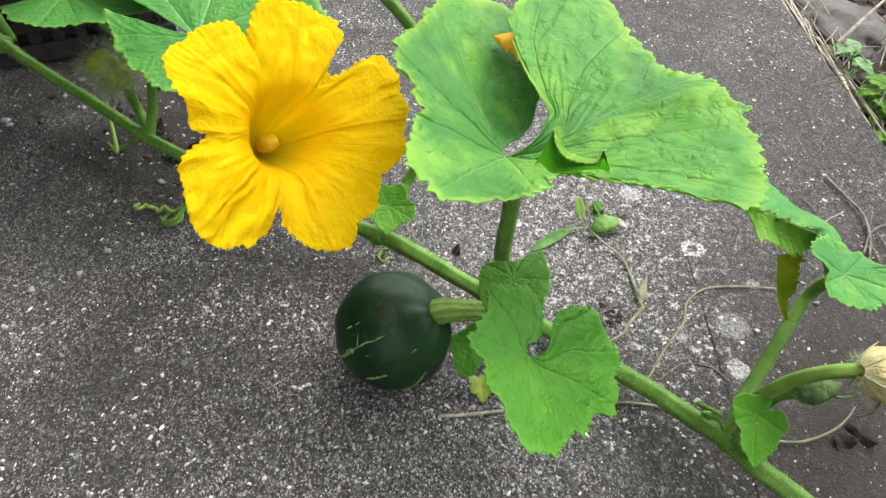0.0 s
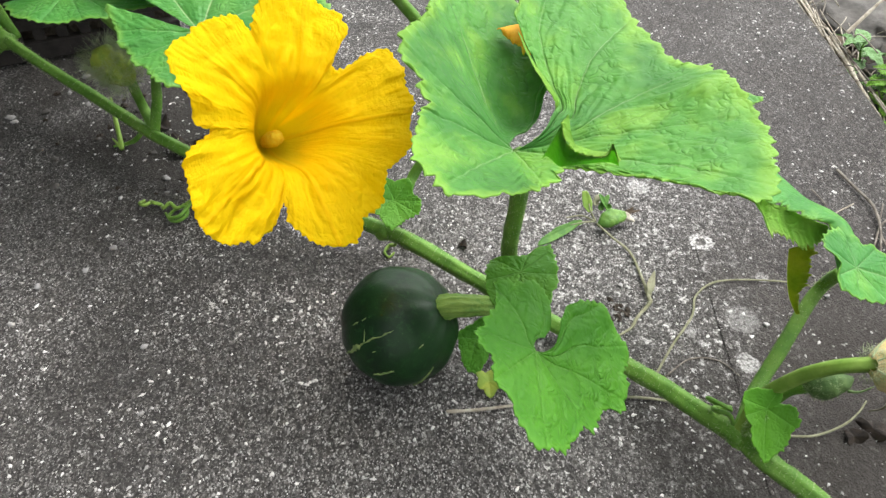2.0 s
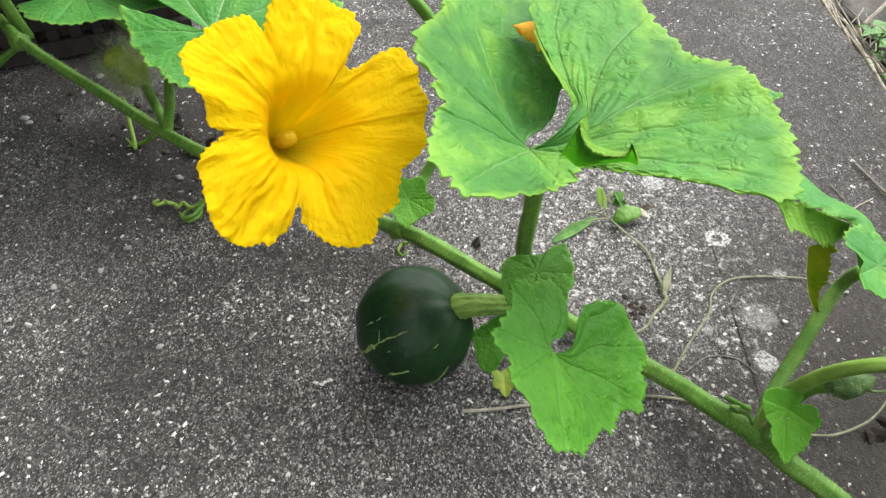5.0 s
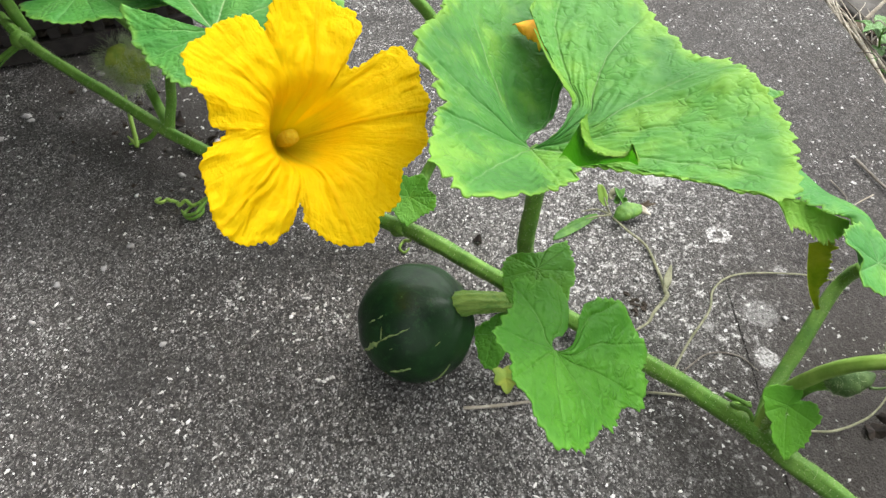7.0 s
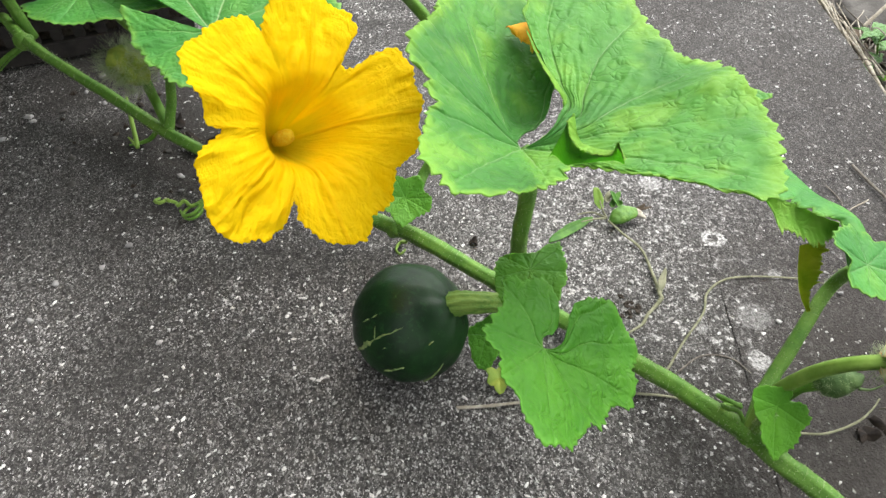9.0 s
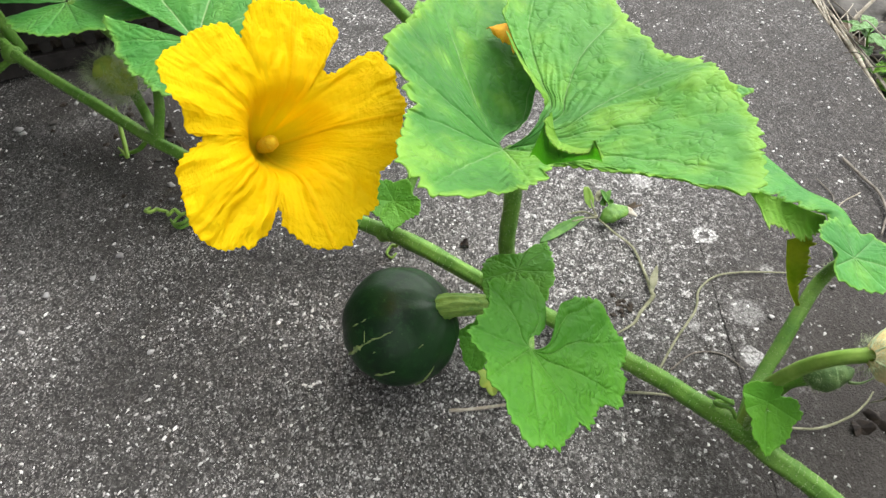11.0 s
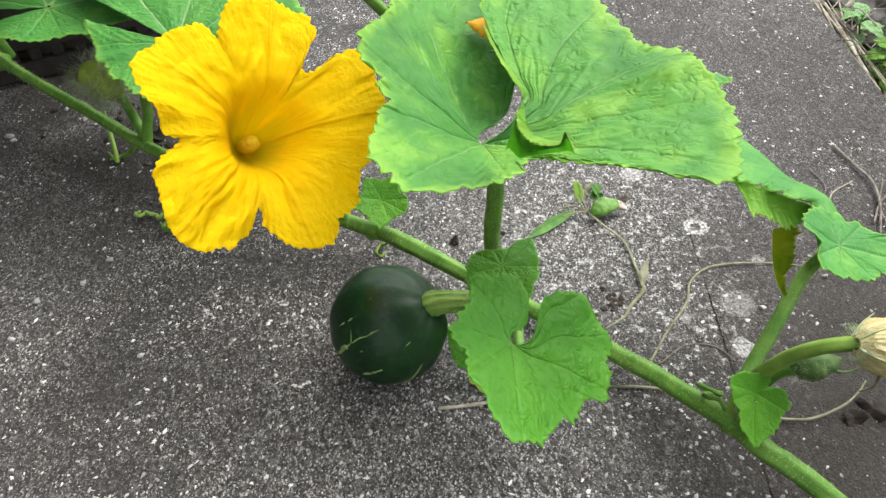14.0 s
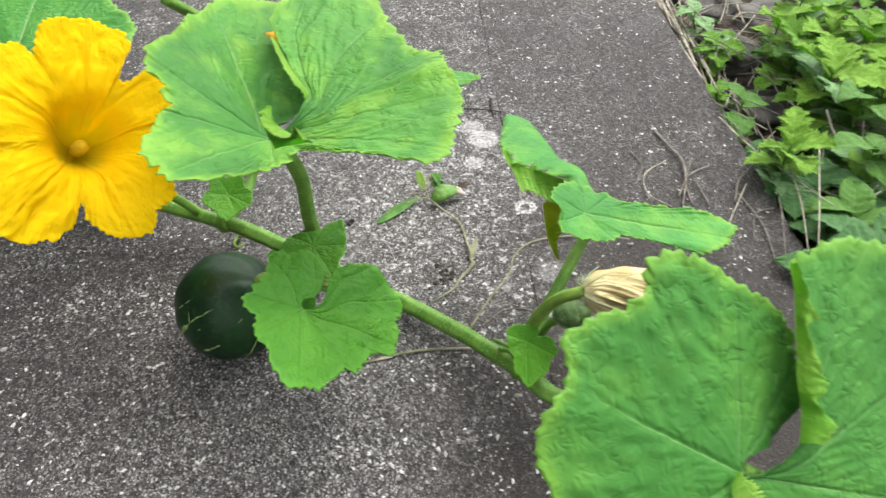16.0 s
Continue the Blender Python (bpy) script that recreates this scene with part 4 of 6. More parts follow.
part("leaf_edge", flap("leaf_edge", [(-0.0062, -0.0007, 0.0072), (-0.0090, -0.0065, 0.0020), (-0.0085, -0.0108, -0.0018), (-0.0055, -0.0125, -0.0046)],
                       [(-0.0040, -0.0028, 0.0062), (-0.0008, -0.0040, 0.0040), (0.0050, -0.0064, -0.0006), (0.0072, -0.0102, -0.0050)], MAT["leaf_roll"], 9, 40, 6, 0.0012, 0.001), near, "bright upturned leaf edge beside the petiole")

FOLDED = [(-236, 29), (-211, 31), (-180, 34), (-159, 36), (-138, 38), (-127, 31), (-87, 22), (-22, 33), (-14.5, 58), (-11, 86), (-10, 112), (-7, 121), (0.6, 143), (8.1, 162), (12, 138), (15.6, 102), (19, 70), (27, 42), (57, 27), (95, 30)]
M_AT = (0.2984, 0.3334, 0.1758)
folded = leaf(M_AT, (0.422, -0.201, 0.884), FOLDED, (0.04, 0, 0, 0, 0, 0), (-200, -150, -100, -40, 3, 40, 90), MAT["leaf_long"],
              "long half-folded leaf with a rolled yellowish edge", [(0.251, 0.282, 0.050), (0.262, 0.305, 0.060), (0.271, 0.319, 0.066), (0.288, 0.341, 0.081), (0.309, 0.369, 0.099), (0.319, 0.378, 0.113), (0.318, 0.368, 0.136)], 0.0052,
              curls=((-165, 22, 0.008, 0.004), (-6, 6, 0.006, 0.004)), wave=0.004, seed=14, closed=True, nt=460, nr=26, teeth=0.0024, pucker=0.001)
part("leaf_fold", flap("leaf_fold", [(-0.0384, 0.1654, -0.0211), (-0.0298, 0.1642, -0.0219), (-0.0194, 0.1506, -0.0202), (-0.0112, 0.1040, -0.0104), (-0.0065, 0.0745, -0.0042), (0.0068, 0.0580, -0.0022), (0.0087, 0.0358, 0.0027), (0.0118, 0.0116, -0.0070)],
                        [(-0.0430, 0.1587, -0.0189), (-0.0512, 0.1144, -0.0075), (-0.0542, 0.0896, -0.0013), (-0.0440, 0.0589, 0.0044), (-0.0310, 0.0524, 0.0042), (-0.0211, 0.0406, 0.0056), (-0.0088, 0.0334, 0.0056), (-0.0019, 0.0098, -0.0030)], MAT["leaf_long"], 15, 60, 12, 0.002, 0.004), folded, "folded-over pale half of the leaf")
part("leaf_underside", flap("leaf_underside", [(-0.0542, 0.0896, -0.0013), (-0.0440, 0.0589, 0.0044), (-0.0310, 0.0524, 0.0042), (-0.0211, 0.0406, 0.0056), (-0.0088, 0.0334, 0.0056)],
                             [(-0.0552, 0.0585, 0.0106), (-0.0477, 0.0458, 0.0023), (-0.0440, 0.0358, -0.0040), (-0.0340, 0.0337, -0.0063), (-0.0269, 0.0304, -0.0090), (-0.0209, 0.0278, -0.0113), (-0.0144, 0.0293, -0.0111), (-0.0062, 0.0346, -0.0091), (0.0012, 0.0394, -0.0071)], MAT["leaf_roll"], 16, 60, 10, 0.002, -0.002), folded, "bright yellow-green leaf underside")
part("leaf_scrap", flap("leaf_scrap", [(-0.0248, 0.0362, -0.0198), (-0.0230, 0.0266, -0.0356), (-0.0193, 0.0173, -0.0492), (-0.0132, 0.0090, -0.0592)], [(-0.0090, 0.0341, -0.0140), (-0.0110, 0.0259, -0.0260), (-0.0105, 0.0199, -0.0370), (-0.0135, 0.0169, -0.0457), (-0.0115, 0.0085, -0.0587)], MAT["leaf_dull"], 17, 50, 10, 0.003, 0.002), folded, "drooping dull green leaf scrap")

# hidden lobes of the next two leaves are lengthened to shade the paving
leaf((-0.170, 0.500, 0.232), (0, -0.25, 1), [(164, 84), (176, 72), (181, 65), (196, 64), (202, 57), (223, 56), (232, 51), (249, 58), (260, 62), (273, 54), (306, 56), (340, 88), (353, 96), (367, 101), (380, 104), (392, 98), (404, 95), (420, 150), (435, 210), (455, 250), (475, 250), (492, 210), (508, 130)],
     (0.02, 0, 0, 0, 0, 0), (180, 215, 255, 300, 350, 400, 450, 490), MAT["leaf_dark"], "green leaf behind the open flower",
     [(-0.15, 0.553, 0.04), (-0.155, 0.54, 0.12), (-0.168, 0.505, 0.228)], 0.0036, wave=0.006, seed=20, teeth=0.0028, pucker=0.001, nt=400)
leaf((-0.311, 0.575, 0.227), (0, -0.2, 1), [(-157, 52), (-124, 50), (-90, 48), (-63, 48), (-50, 56), (-37, 66), (-23, 66), (0, 110), (20, 170), (60, 260), (90, 290), (120, 290), (145, 240), (165, 150), (185, 75)],
     (0.02, 0, 0, 0, 0, 0), (-130, -95, -55, -30, 20, 80, 130), MAT["leaf_dark"], "green leaf above the dark crate",
     [(-0.306, 0.630, 0.042), (-0.291, 0.632, 0.09), (-0.272, 0.60, 0.15), (-0.298, 0.578, 0.215), (-0.311, 0.575, 0.225)], 0.0050, wave=0.006, seed=23, teeth=0.0028, pucker=0.001, nt=400)
leaf((-0.021, 0.490, 0.078), (0.1, -0.5, 0.8), [(0, 25), (25, 17), (60, 24), (95, 17), (130, 25), (165, 18), (200, 27), (232, 21), (268, 30), (300, 21), (330, 26)], (0.25, 0, 0, 0, 0, 0), (0, 60, 120, 180, 240, 290), MAT["leaf_young"],
     "small cupped young leaf on the vine", [(-0.03, 0.494, 0.036), (-0.026, 0.494, 0.06), (-0.021, 0.490, 0.077)], 0.003, wave=0.003, seed=26, nt=160, nr=16, closed=True, teeth=0.0022, pitch=0.005)
leaf((0.2515, 0.274, 0.098), (0.22, -0.66, 0.72), [(-135, 16), (-118, 26), (-106, 27), (-92, 37), (-76, 30), (-62, 32), (-40, 25), (-20, 27), (0, 22), (22, 9), (50, 15), (90, 12), (140, 17), (180, 15)], (0, 0.2, 0, 0, 0.15, 0), (-92, -30, 60, 160), MAT["leaf_tip"],
     "small green leaf hanging at the stem node", [(0.252, 0.280, 0.055), (0.251, 0.277, 0.075), (0.250, 0.272, 0.095)], 0.003, wave=0.003, seed=29, nt=160, nr=16, closed=True, teeth=0.0022, pitch=0.005)
leaf((0.0585, 0.363, 0.042), (0.2, -0.6, 0.7), [(60, 22), (85, 16), (110, 12), (150, 13), (175, 19), (190, 14), (225, 17), (255, 26), (272, 30), (290, 22), (320, 15), (380, 14)], (0, 0.3, 0, 0, 0, 0), (75, 180, 262, 320), MAT["leaf_mid"],
     "small pointed yellow-green leaf under the fruit stalk", None, wave=0.004, seed=31, nt=140, nr=12, closed=True, teeth=0.0018, pitch=0.005)
leaf((0.0715, 0.344, 0.009), (0.1, -0.3, 1), [(0, 16), (35, 9), (70, 13), (110, 8), (150, 15), (178, 9), (205, 12), (240, 8), (275, 14), (320, 9)], (0.2, 0, 0, 0.3, 0, 0), (0, 120, 240), MAT["bud"],
     "shrivelled yellow-brown leaf scrap", None, wave=0.006, seed=33, nt=90, nr=10, closed=True)
# unseen leaf, added to shade the vine and paving below
leaf((-0.48, 0.64, 0.32), (0.05, -0.1, 1), [(60, 150), (90, 175), (120, 180), (160, 170), (200, 180), (240, 170), (270, 175), (300, 165), (340, 185), (370, 180), (400, 160)],
     (0.03, 0, 0, 0, 0, 0), (80, 120, 160, 200, 240, 280, 320, 360, 395), MAT["leaf_dark"], "large unseen green leaf added above the vine to cast shade",
     [(-0.535, 0.787, 0.062), (-0.545, 0.775, 0.15), (-0.53, 0.71, 0.25), (-0.483, 0.647, 0.315)], 0.0065, wave=0.006, seed=71, teeth=0.0035, pucker=0.001, nt=360)
TALL = [(-0.030, 0.490, 0.044), (-0.018, 0.525, 0.043), (-0.010, 0.556, 0.055), (0.009, 0.561, 0.09), (0.022, 0.555, 0.14), (0.014, 0.548, 0.19), (-0.002, 0.534, 0.23), (-0.014, 0.526, 0.25), (-0.026, 0.497, 0.28)]

# open flower
FLOWER = [(117, 77), (120, 71), (123, 66), (124.5, 74), (128, 79), (134, 80), (145, 84), (154, 86), (160, 89), (166, 91), (170, 88), (175, 83), (178, 82), (180, 75), (184, 72), (190, 71), (193, 67), (194.5, 58), (197, 63), (199, 66), (203, 74), (206, 80), (210, 83), (216, 83),
          (220, 87), (227, 92), (235, 95), (240, 94), (245, 90), (251, 84), (255, 83), (257.5, 74), (260, 73), (262, 66), (262.5, 54), (264.5, 51), (266.5, 56), (268, 63), (271, 68), (277, 73), (283, 80), (289, 82), (297.5, 83), (303, 76), (306, 71), (311, 71), (321, 71), (327, 63), (334, 58),
          (341, 60), (347, 63), (356, 65), (371, 68), (379, 72), (389, 74), (400, 81), (408.6, 83), (412, 79), (415, 68), (418, 55), (423.5, 48), (427, 51), (428.5, 60), (429, 70), (429.5, 78), (434.6, 88), (451, 92), (464, 89), (472, 86)]
F_AT, F_N = np.array((-0.0685, 0.3820, 0.2310)), np.array((0.589, -0.519, 0.619))
flower = part("flower", blade("flower", F_N, FLOWER, (0.219, 0.17, -0.023, 0.18, -0.015, -0.052), (90, 156, 232, 290, 375, 450, 516), MAT["petal"], teeth=0.0018, pitch=0.0055, wave=0.0065,
                              pucker=0.0012, thick=0.0005, profile=lambda r: -0.046 * math.exp(-((r / 0.0215) ** 2.8)) - 0.016 * math.exp(-((r / 0.040) ** 2)), pleat=0.0070, closed=True, nt=860, nr=56, seed=40), plant,
              "wide open yellow pumpkin flower with ruffled petals", at=F_AT)
back = F_N / np.linalg.norm(F_N)
side = np.cross(back, [0, 0, 1.0])
stamen_at = -0.060 * back
part("stamen", tube("stamen", [stamen_at, stamen_at + 0.007 * back, stamen_at + 0.015 * back - 0.002 * side, stamen_at + 0.021 * back - 0.003 * side], [0.0044, 0.0050, 0.0058, 0.0054, 0.0026], MAT["stamen"], 26, 16, 0.05, 7, 0.2), flower, "knobbly orange-yellow stamen")
part("calyx", tube("calyx", [-0.118 * back, -0.100 * back, -0.082 * back, -0.066 * back], [0.0055, 0.010, 0.013, 0.010], MAT["stalk"], 20, 20, 0.06, 5, 0.1), flower, "green calyx cup")
FS = [tuple(F_AT - 0.117 * back), tuple(F_AT - 0.135 * back + np.array((0.005, 0.005, -0.012))), (-0.085, 0.485, 0.09), (-0.055, 0.50, 0.04)]
part("flower_stalk", tube("flower_stalk", FS, [0.0048, 0.0045, 0.0045, 0.005], MAT["stem"], 36, 14, 0.08, 5, 0.08, F_AT), flower, "slender green flower stalk")
part("petiole", tube("petiole", TALL, [0.0052, 0.005, 0.0048, 0.0046], MAT["stem"], 60, 16, 0.09, 5, 0.08), plant, "tall ribbed green petiole")
# orange petal scrap caught between the lobes of the big leaf
part("petal_scrap", flap("petal_scrap", [(0.058, 0.451, 0.270), (0.068, 0.458, 0.270), (0.078, 0.460, 0.270), (0.082, 0.450, 0.268)],
                          [(0.063, 0.447, 0.268), (0.069, 0.442, 0.266), (0.076, 0.434, 0.265), (0.086, 0.428, 0.262)], MAT["ochre"], 9, 24, 5, 0.002, 0.004), plant, "wilted orange petal scrap")

# fruit
FR_AT, FR = np.array((-0.0047, 0.3671, 0.0486)), 0.0492
tip = np.array((0.042, -0.001, 0.033))
tip /= np.linalg.norm(tip)


def fruit_mesh():
    """A squat round squash, dimpled and ribbed round its stalk."""
    ex, ey, en = axes_of(tip)
    verts, faces, nt, nr = [], [], 120, 60
    for k in range(nr + 1):
        p = math.pi * k / nr
        for i in range(nt):
            a = 2 * math.pi * i / nt
            r = FR * (1 - 0.04 * math.exp(-((p / 0.35) ** 2)) - 0.05 * math.exp(-(((math.pi - p) / 0.3) ** 2)))
            r *= 1 + 0.011 * math.cos(10 * a) * math.sin(p) ** 0.8 + 0.006 * noise.noise(Vector((math.cos(a) * 2, math.sin(a) * 2, p * 2)))
            verts.append(r * (math.sin(p) * (math.cos(a) * ex + math.sin(a) * ey) + 0.97 * math.cos(p) * en))
    for k in range(nr):
        for i in range(nt):
            j = (i + 1) % nt
            faces.append((k * nt + i, (k + 1) * nt + i, (k + 1) * nt + j, k * nt + j))
    return mesh("fruit", verts, faces, MAT["rind"])


fruit = part("fruit", fruit_mesh(), plant, "round dark green young pumpkin resting on the concrete", at=FR_AT)
a0 = tip * 0.034
part("fruit_stalk", tube("fruit_stalk", [a0, a0 + np.array((0.012, -0.001, 0.008)), a0 + np.array((0.026, 0.001, 0.008)), a0 + np.array((0.044, 0.012, -0.004)), a0 + np.array((0.062, 0.035, -0.035)), np.array((0.095, 0.427, 0.016)) - FR_AT], [0.0126, 0.0104, 0.0094, 0.0086, 0.0080, 0.0076, 0.0070, 0.006], MAT["fruit_stalk"], 70, 60, 0.06, 10, 0.08), fruit, "thick pale green fruit stalk")


def stripe_mesh(a, b, width, seed):
    """A thin pale streak that hugs the rind between two directions."""
    a, b = np.array(a, float), np.array(b, float)
    verts, faces, n = [], [], 26
    for i in range(n):
        t = i / (n - 1)
        d = a * (1 - t) + b * t
        d = d / np.linalg.norm(d)
        d = d + 0.05 * noise.noise(Vector((t * 4, seed, 0))) * np.cross(d, b - a)
        d /= np.linalg.norm(d)
        w = np.cross(d, b - a)
        w /= np.linalg.norm(w)
        half = width * (0.25 + abs(noise.noise(Vector((t * 6, seed, 3))))) * math.sin(math.pi * min(0.98, max(0.02, t))) ** 0.6
        rad = FR * 1.0160
        for s in (-1, 0, 1):
            q = d * rad + w * half * s
            verts.append(q / np.linalg.norm(q) * (rad + (0.0003 if s == 0 else -0.0009)))
    for i in range(n - 1):
        for s in range(2):
            faces.append((i * 3 + s, i * 3 + s + 1, (i + 1) * 3 + s + 1, (i + 1) * 3 + s))
    return mesh("stripe", verts, faces, MAT["stripe"])


for a, b, w, seed in (((-0.80, -0.60, -0.05), (-0.49, -0.75, 0.44), 0.0042, 1), ((-0.52, -0.74, 0.42), (-0.02, -0.69, 0.73), 0.0018, 2), ((-0.47, -0.62, 0.63), (-0.48, -0.74, 0.47), 0.0011, 6), ((-0.34, -0.93, -0.10), (0.0, -0.99, 0.1), 0.0024, 3), ((0.28, -0.81, -0.52), (0.60, -0.80, 0.0), 0.0018, 4),
                      ((0.37, -0.80, 0.46), (0.44, -0.75, 0.50), 0.0009, 5), ((-0.69, -0.48, 0.54), (-0.59, -0.49, 0.64), 0.0013, 8), ((-0.53, -0.50, 0.68), (-0.46, -0.48, 0.74), 0.0015, 9), ((-0.34, -0.86, 0.38), (-0.29, -0.86, 0.41), 0.0009, 10)):
    part("stripe", stripe_mesh(a, b, w, seed), fruit, "pale yellow-green streak on the rind")

# withered flower and young female bud at the node
W0, W1 = np.array((0.283, 0.260, 0.170)), np.array((0.359, 0.262, 0.154))


def withered_mesh():
    """A closed, shrivelled corolla: a twisted sack with deep lengthwise folds and a ragged end."""
    ax = W1 - W0
    length = np.linalg.norm(ax)
    ax = ax / length
    a = np.cross(ax, [0, 0, 1.0])
    a /= np.linalg.norm(a)
    b = np.cross(a, ax)
    verts, faces, nt, nr = [], [], 150, 50
    for k in range(nr + 1):
        t = k / nr
        r0 = np.interp(t, [0, 0.05, 0.15, 0.4, 0.7, 0.9, 1.0], [0.0036, 0.0105, 0.0160, 0.0185, 0.017, 0.0125, 0.009])
        for i in range(nt):
            th = 2 * math.pi * i / nt
            q = th + 1.1 * t
            fold = noise.noise(Vector((math.cos(q) * 3.4, math.sin(q) * 3.4, t * 1.1))) * 0.24 + noise.noise(Vector((math.cos(q) * 8, math.sin(q) * 8, t * 1.6))) * 0.22 + noise.noise(Vector((math.cos(q) * 18, math.sin(q) * 18, t * 3))) * 0.16
            r = r0 * (1 + fold * min(1, t * 5))
            ragged = 0.006 * noise.noise(Vector((math.cos(th) * 5, math.sin(th) * 5, 7))) * t ** 6
            verts.append(W0 + ax * (length * t + ragged) + r * (math.cos(th) * a + 0.9 * math.sin(th) * b))
    for k in range(nr):
        for i in range(nt):
            j = (i + 1) % nt
            faces.append((k * nt + i, (k + 1) * nt + i, (k + 1) * nt + j, k * nt + j))
    faces.append(tuple(nr * nt + i for i in range(nt)))
    return mesh("withered_flower", verts, faces, MAT["withered"])


wilt = part("withered_flower", withered_mesh(), plant, "closed withered straw-coloured flower with papery folds")
part("flower_stalk", tube("flower_stalk", [(0.252, 0.283, 0.052), (0.256, 0.290, 0.085), (0.262, 0.279, 0.128), (0.272, 0.268, 0.156), (0.290, 0.262, 0.169)], [0.0058, 0.0050, 0.0046, 0.0044, 0.0044], MAT["stalk"], 44, 16, 0.09, 5, 0.08), wilt, "curved green flower stalk")
for q in range(5):
    th = q * 1.256 + 0.4
    out = np.array((0, math.cos(th), math.sin(th)))
    part("sepal", tube("sepal", [W0 + 0.0045 * out, W0 + np.array((0.006, 0, 0)) + 0.0125 * out, W0 + np.array((0.014, 0, 0)) + 0.0185 * out], [0.0006, 0.0005, 0.0002], MAT["hair"], 14, 6), wilt, "thin pale green sepal")
b = [W0 + np.array((hair_rng.uniform(-0.004, 0.006), 0, 0)) + 0.008 * v for v in [np.array((0, math.cos(x), math.sin(x))) for x in hair_rng.uniform(0, 6.28, 420)]]
part("bristles", hairs("bristles", b, [v - W0 for v in b], 0.007, 0.0001, MAT["hair"], hair_rng, 0.004), wilt)
for pts in ([(0.305, 0.258, 0.150), (0.312, 0.262, 0.125), (0.318, 0.275, 0.10)],):
    part("dry_shred", tube("dry_shred", pts, [0.0012, 0.0009, 0.0004], MAT["straw"], 16, 6), wilt, "dry hanging thread")

BUD = np.array((0.284, 0.284, 0.116))
b, nn = [], []
for _ in range(700):
    v = hair_rng.normal(0, 1, 3)
    v /= np.linalg.norm(v)
    b.append(BUD + v * np.array((0.0115, 0.0098, 0.0102)))
    nn.append(v)
bud = part("female_bud", tube("female_bud", [(-0.011, 0.001, -0.004), (-0.007, 0.001, -0.002), (0.0, 0, 0), (0.007, 0, 0.002), (0.012, -0.001, 0.005), (0.016, -0.001, 0.009)], [0.0034, 0.0088, 0.0112, 0.0098, 0.0062, 0.001], MAT["bud_grey"], 36, 20, 0.06, 5, 0.1), plant, "small hairy green bud on a short stalk", at=BUD)
for pts in ([(0.012, -0.008, 0.004), (0.020, -0.008, 0.004), (0.028, -0.006, 0.008)], [(0.012, 0.004, 0.008), (0.018, 0.004, 0.014), (0.022, 0.003, 0.022)]):
    part("sepal", tube("sepal", pts, [0.0011, 0.0008, 0.0003], MAT["bud_grey"], 12, 6), bud)
part("bristles", hairs("bristles", [v - BUD for v in b], nn, 0.0035, 0.00012, MAT["hair"], hair_rng, 0.4), bud, "short soft pale hairs")
part("bud_stalk", tube("bud_stalk", [(0.253, 0.281, 0.052), (0.262, 0.287, 0.074), (0.270, 0.288, 0.098), (0.277, 0.285, 0.110)], [0.0036, 0.003, 0.003, 0.004], MAT["stem"], 30, 12, 0.08, 5, 0.05), plant, "short green bud stalk")

HB = np.array((-0.313, 0.610, 0.130))


def hairy_bud():
    """A pointed ribbed flower bud in a coat of long soft hairs."""
    ax = np.array((-0.26, -0.36, 0.80))
    ax /= np.linalg.norm(ax)
    pts = [HB - 0.022 * ax, HB - 0.012 * ax, HB, HB + 0.012 * ax, HB + 0.022 * ax, HB + 0.028 * ax]
    ob = part("flower_bud", tube("flower_bud", pts, [0.005, 0.013, 0.0175, 0.017, 0.012, 0.004], MAT["bud"], 50, 30, 0.09, 5, 0.1), plant, "hairy closed green flower bud")
    base, nrm = [], []
    for _ in range(2000):
        t, th = hair_rng.uniform(-0.02, 0.026), hair_rng.uniform(0, 6.28)
        u = np.cross(ax, [0, 0, 1.0])
        u /= np.linalg.norm(u)
        w = np.cross(ax, u)
        d = math.cos(th) * u + math.sin(th) * w
        base.append(HB + ax * t + d * 0.0155)
        nrm.append(d + 0.4 * ax)
    part("bristles", hairs("bristles", base, nrm, 0.0165, 0.00017, MAT["hair"], hair_rng, 0.4), ob, "long soft pale hairs")
    part("bud_stalk", tube("bud_stalk", [tuple(HB - 0.021 * ax), (-0.319, 0.645, 0.07), (-0.306, 0.632, 0.042)], [0.0055, 0.0052, 0.006], MAT["stem"], 30, 14, 0.08), ob, "green bud stalk")


hairy_bud()


def coil(start, end, turns, radius, thick, name="tendril", mat="stem"):
    """A tendril: a straight run that ends in a small coil."""
    s, e = np.array(start, float), np.array(end, float)
    pts = [s + (e - s) * t + np.array((0, 0, 0.006 * math.sin(3 * t))) for t in np.linspace(0, 1, 6)]
    for k in range(int(turns * 8)):
        a = k * math.pi / 4
        r = radius * (1 - 0.4 * k / (turns * 8))
        pts.append(e + np.array((r * math.sin(a), r * (1 - math.cos(a)), 0.0012 * k * 0.5)))
    return tube(name, pts, [thick, thick * 0.8, thick * 0.5], MAT[mat], 30 + int(turns * 30), 8)


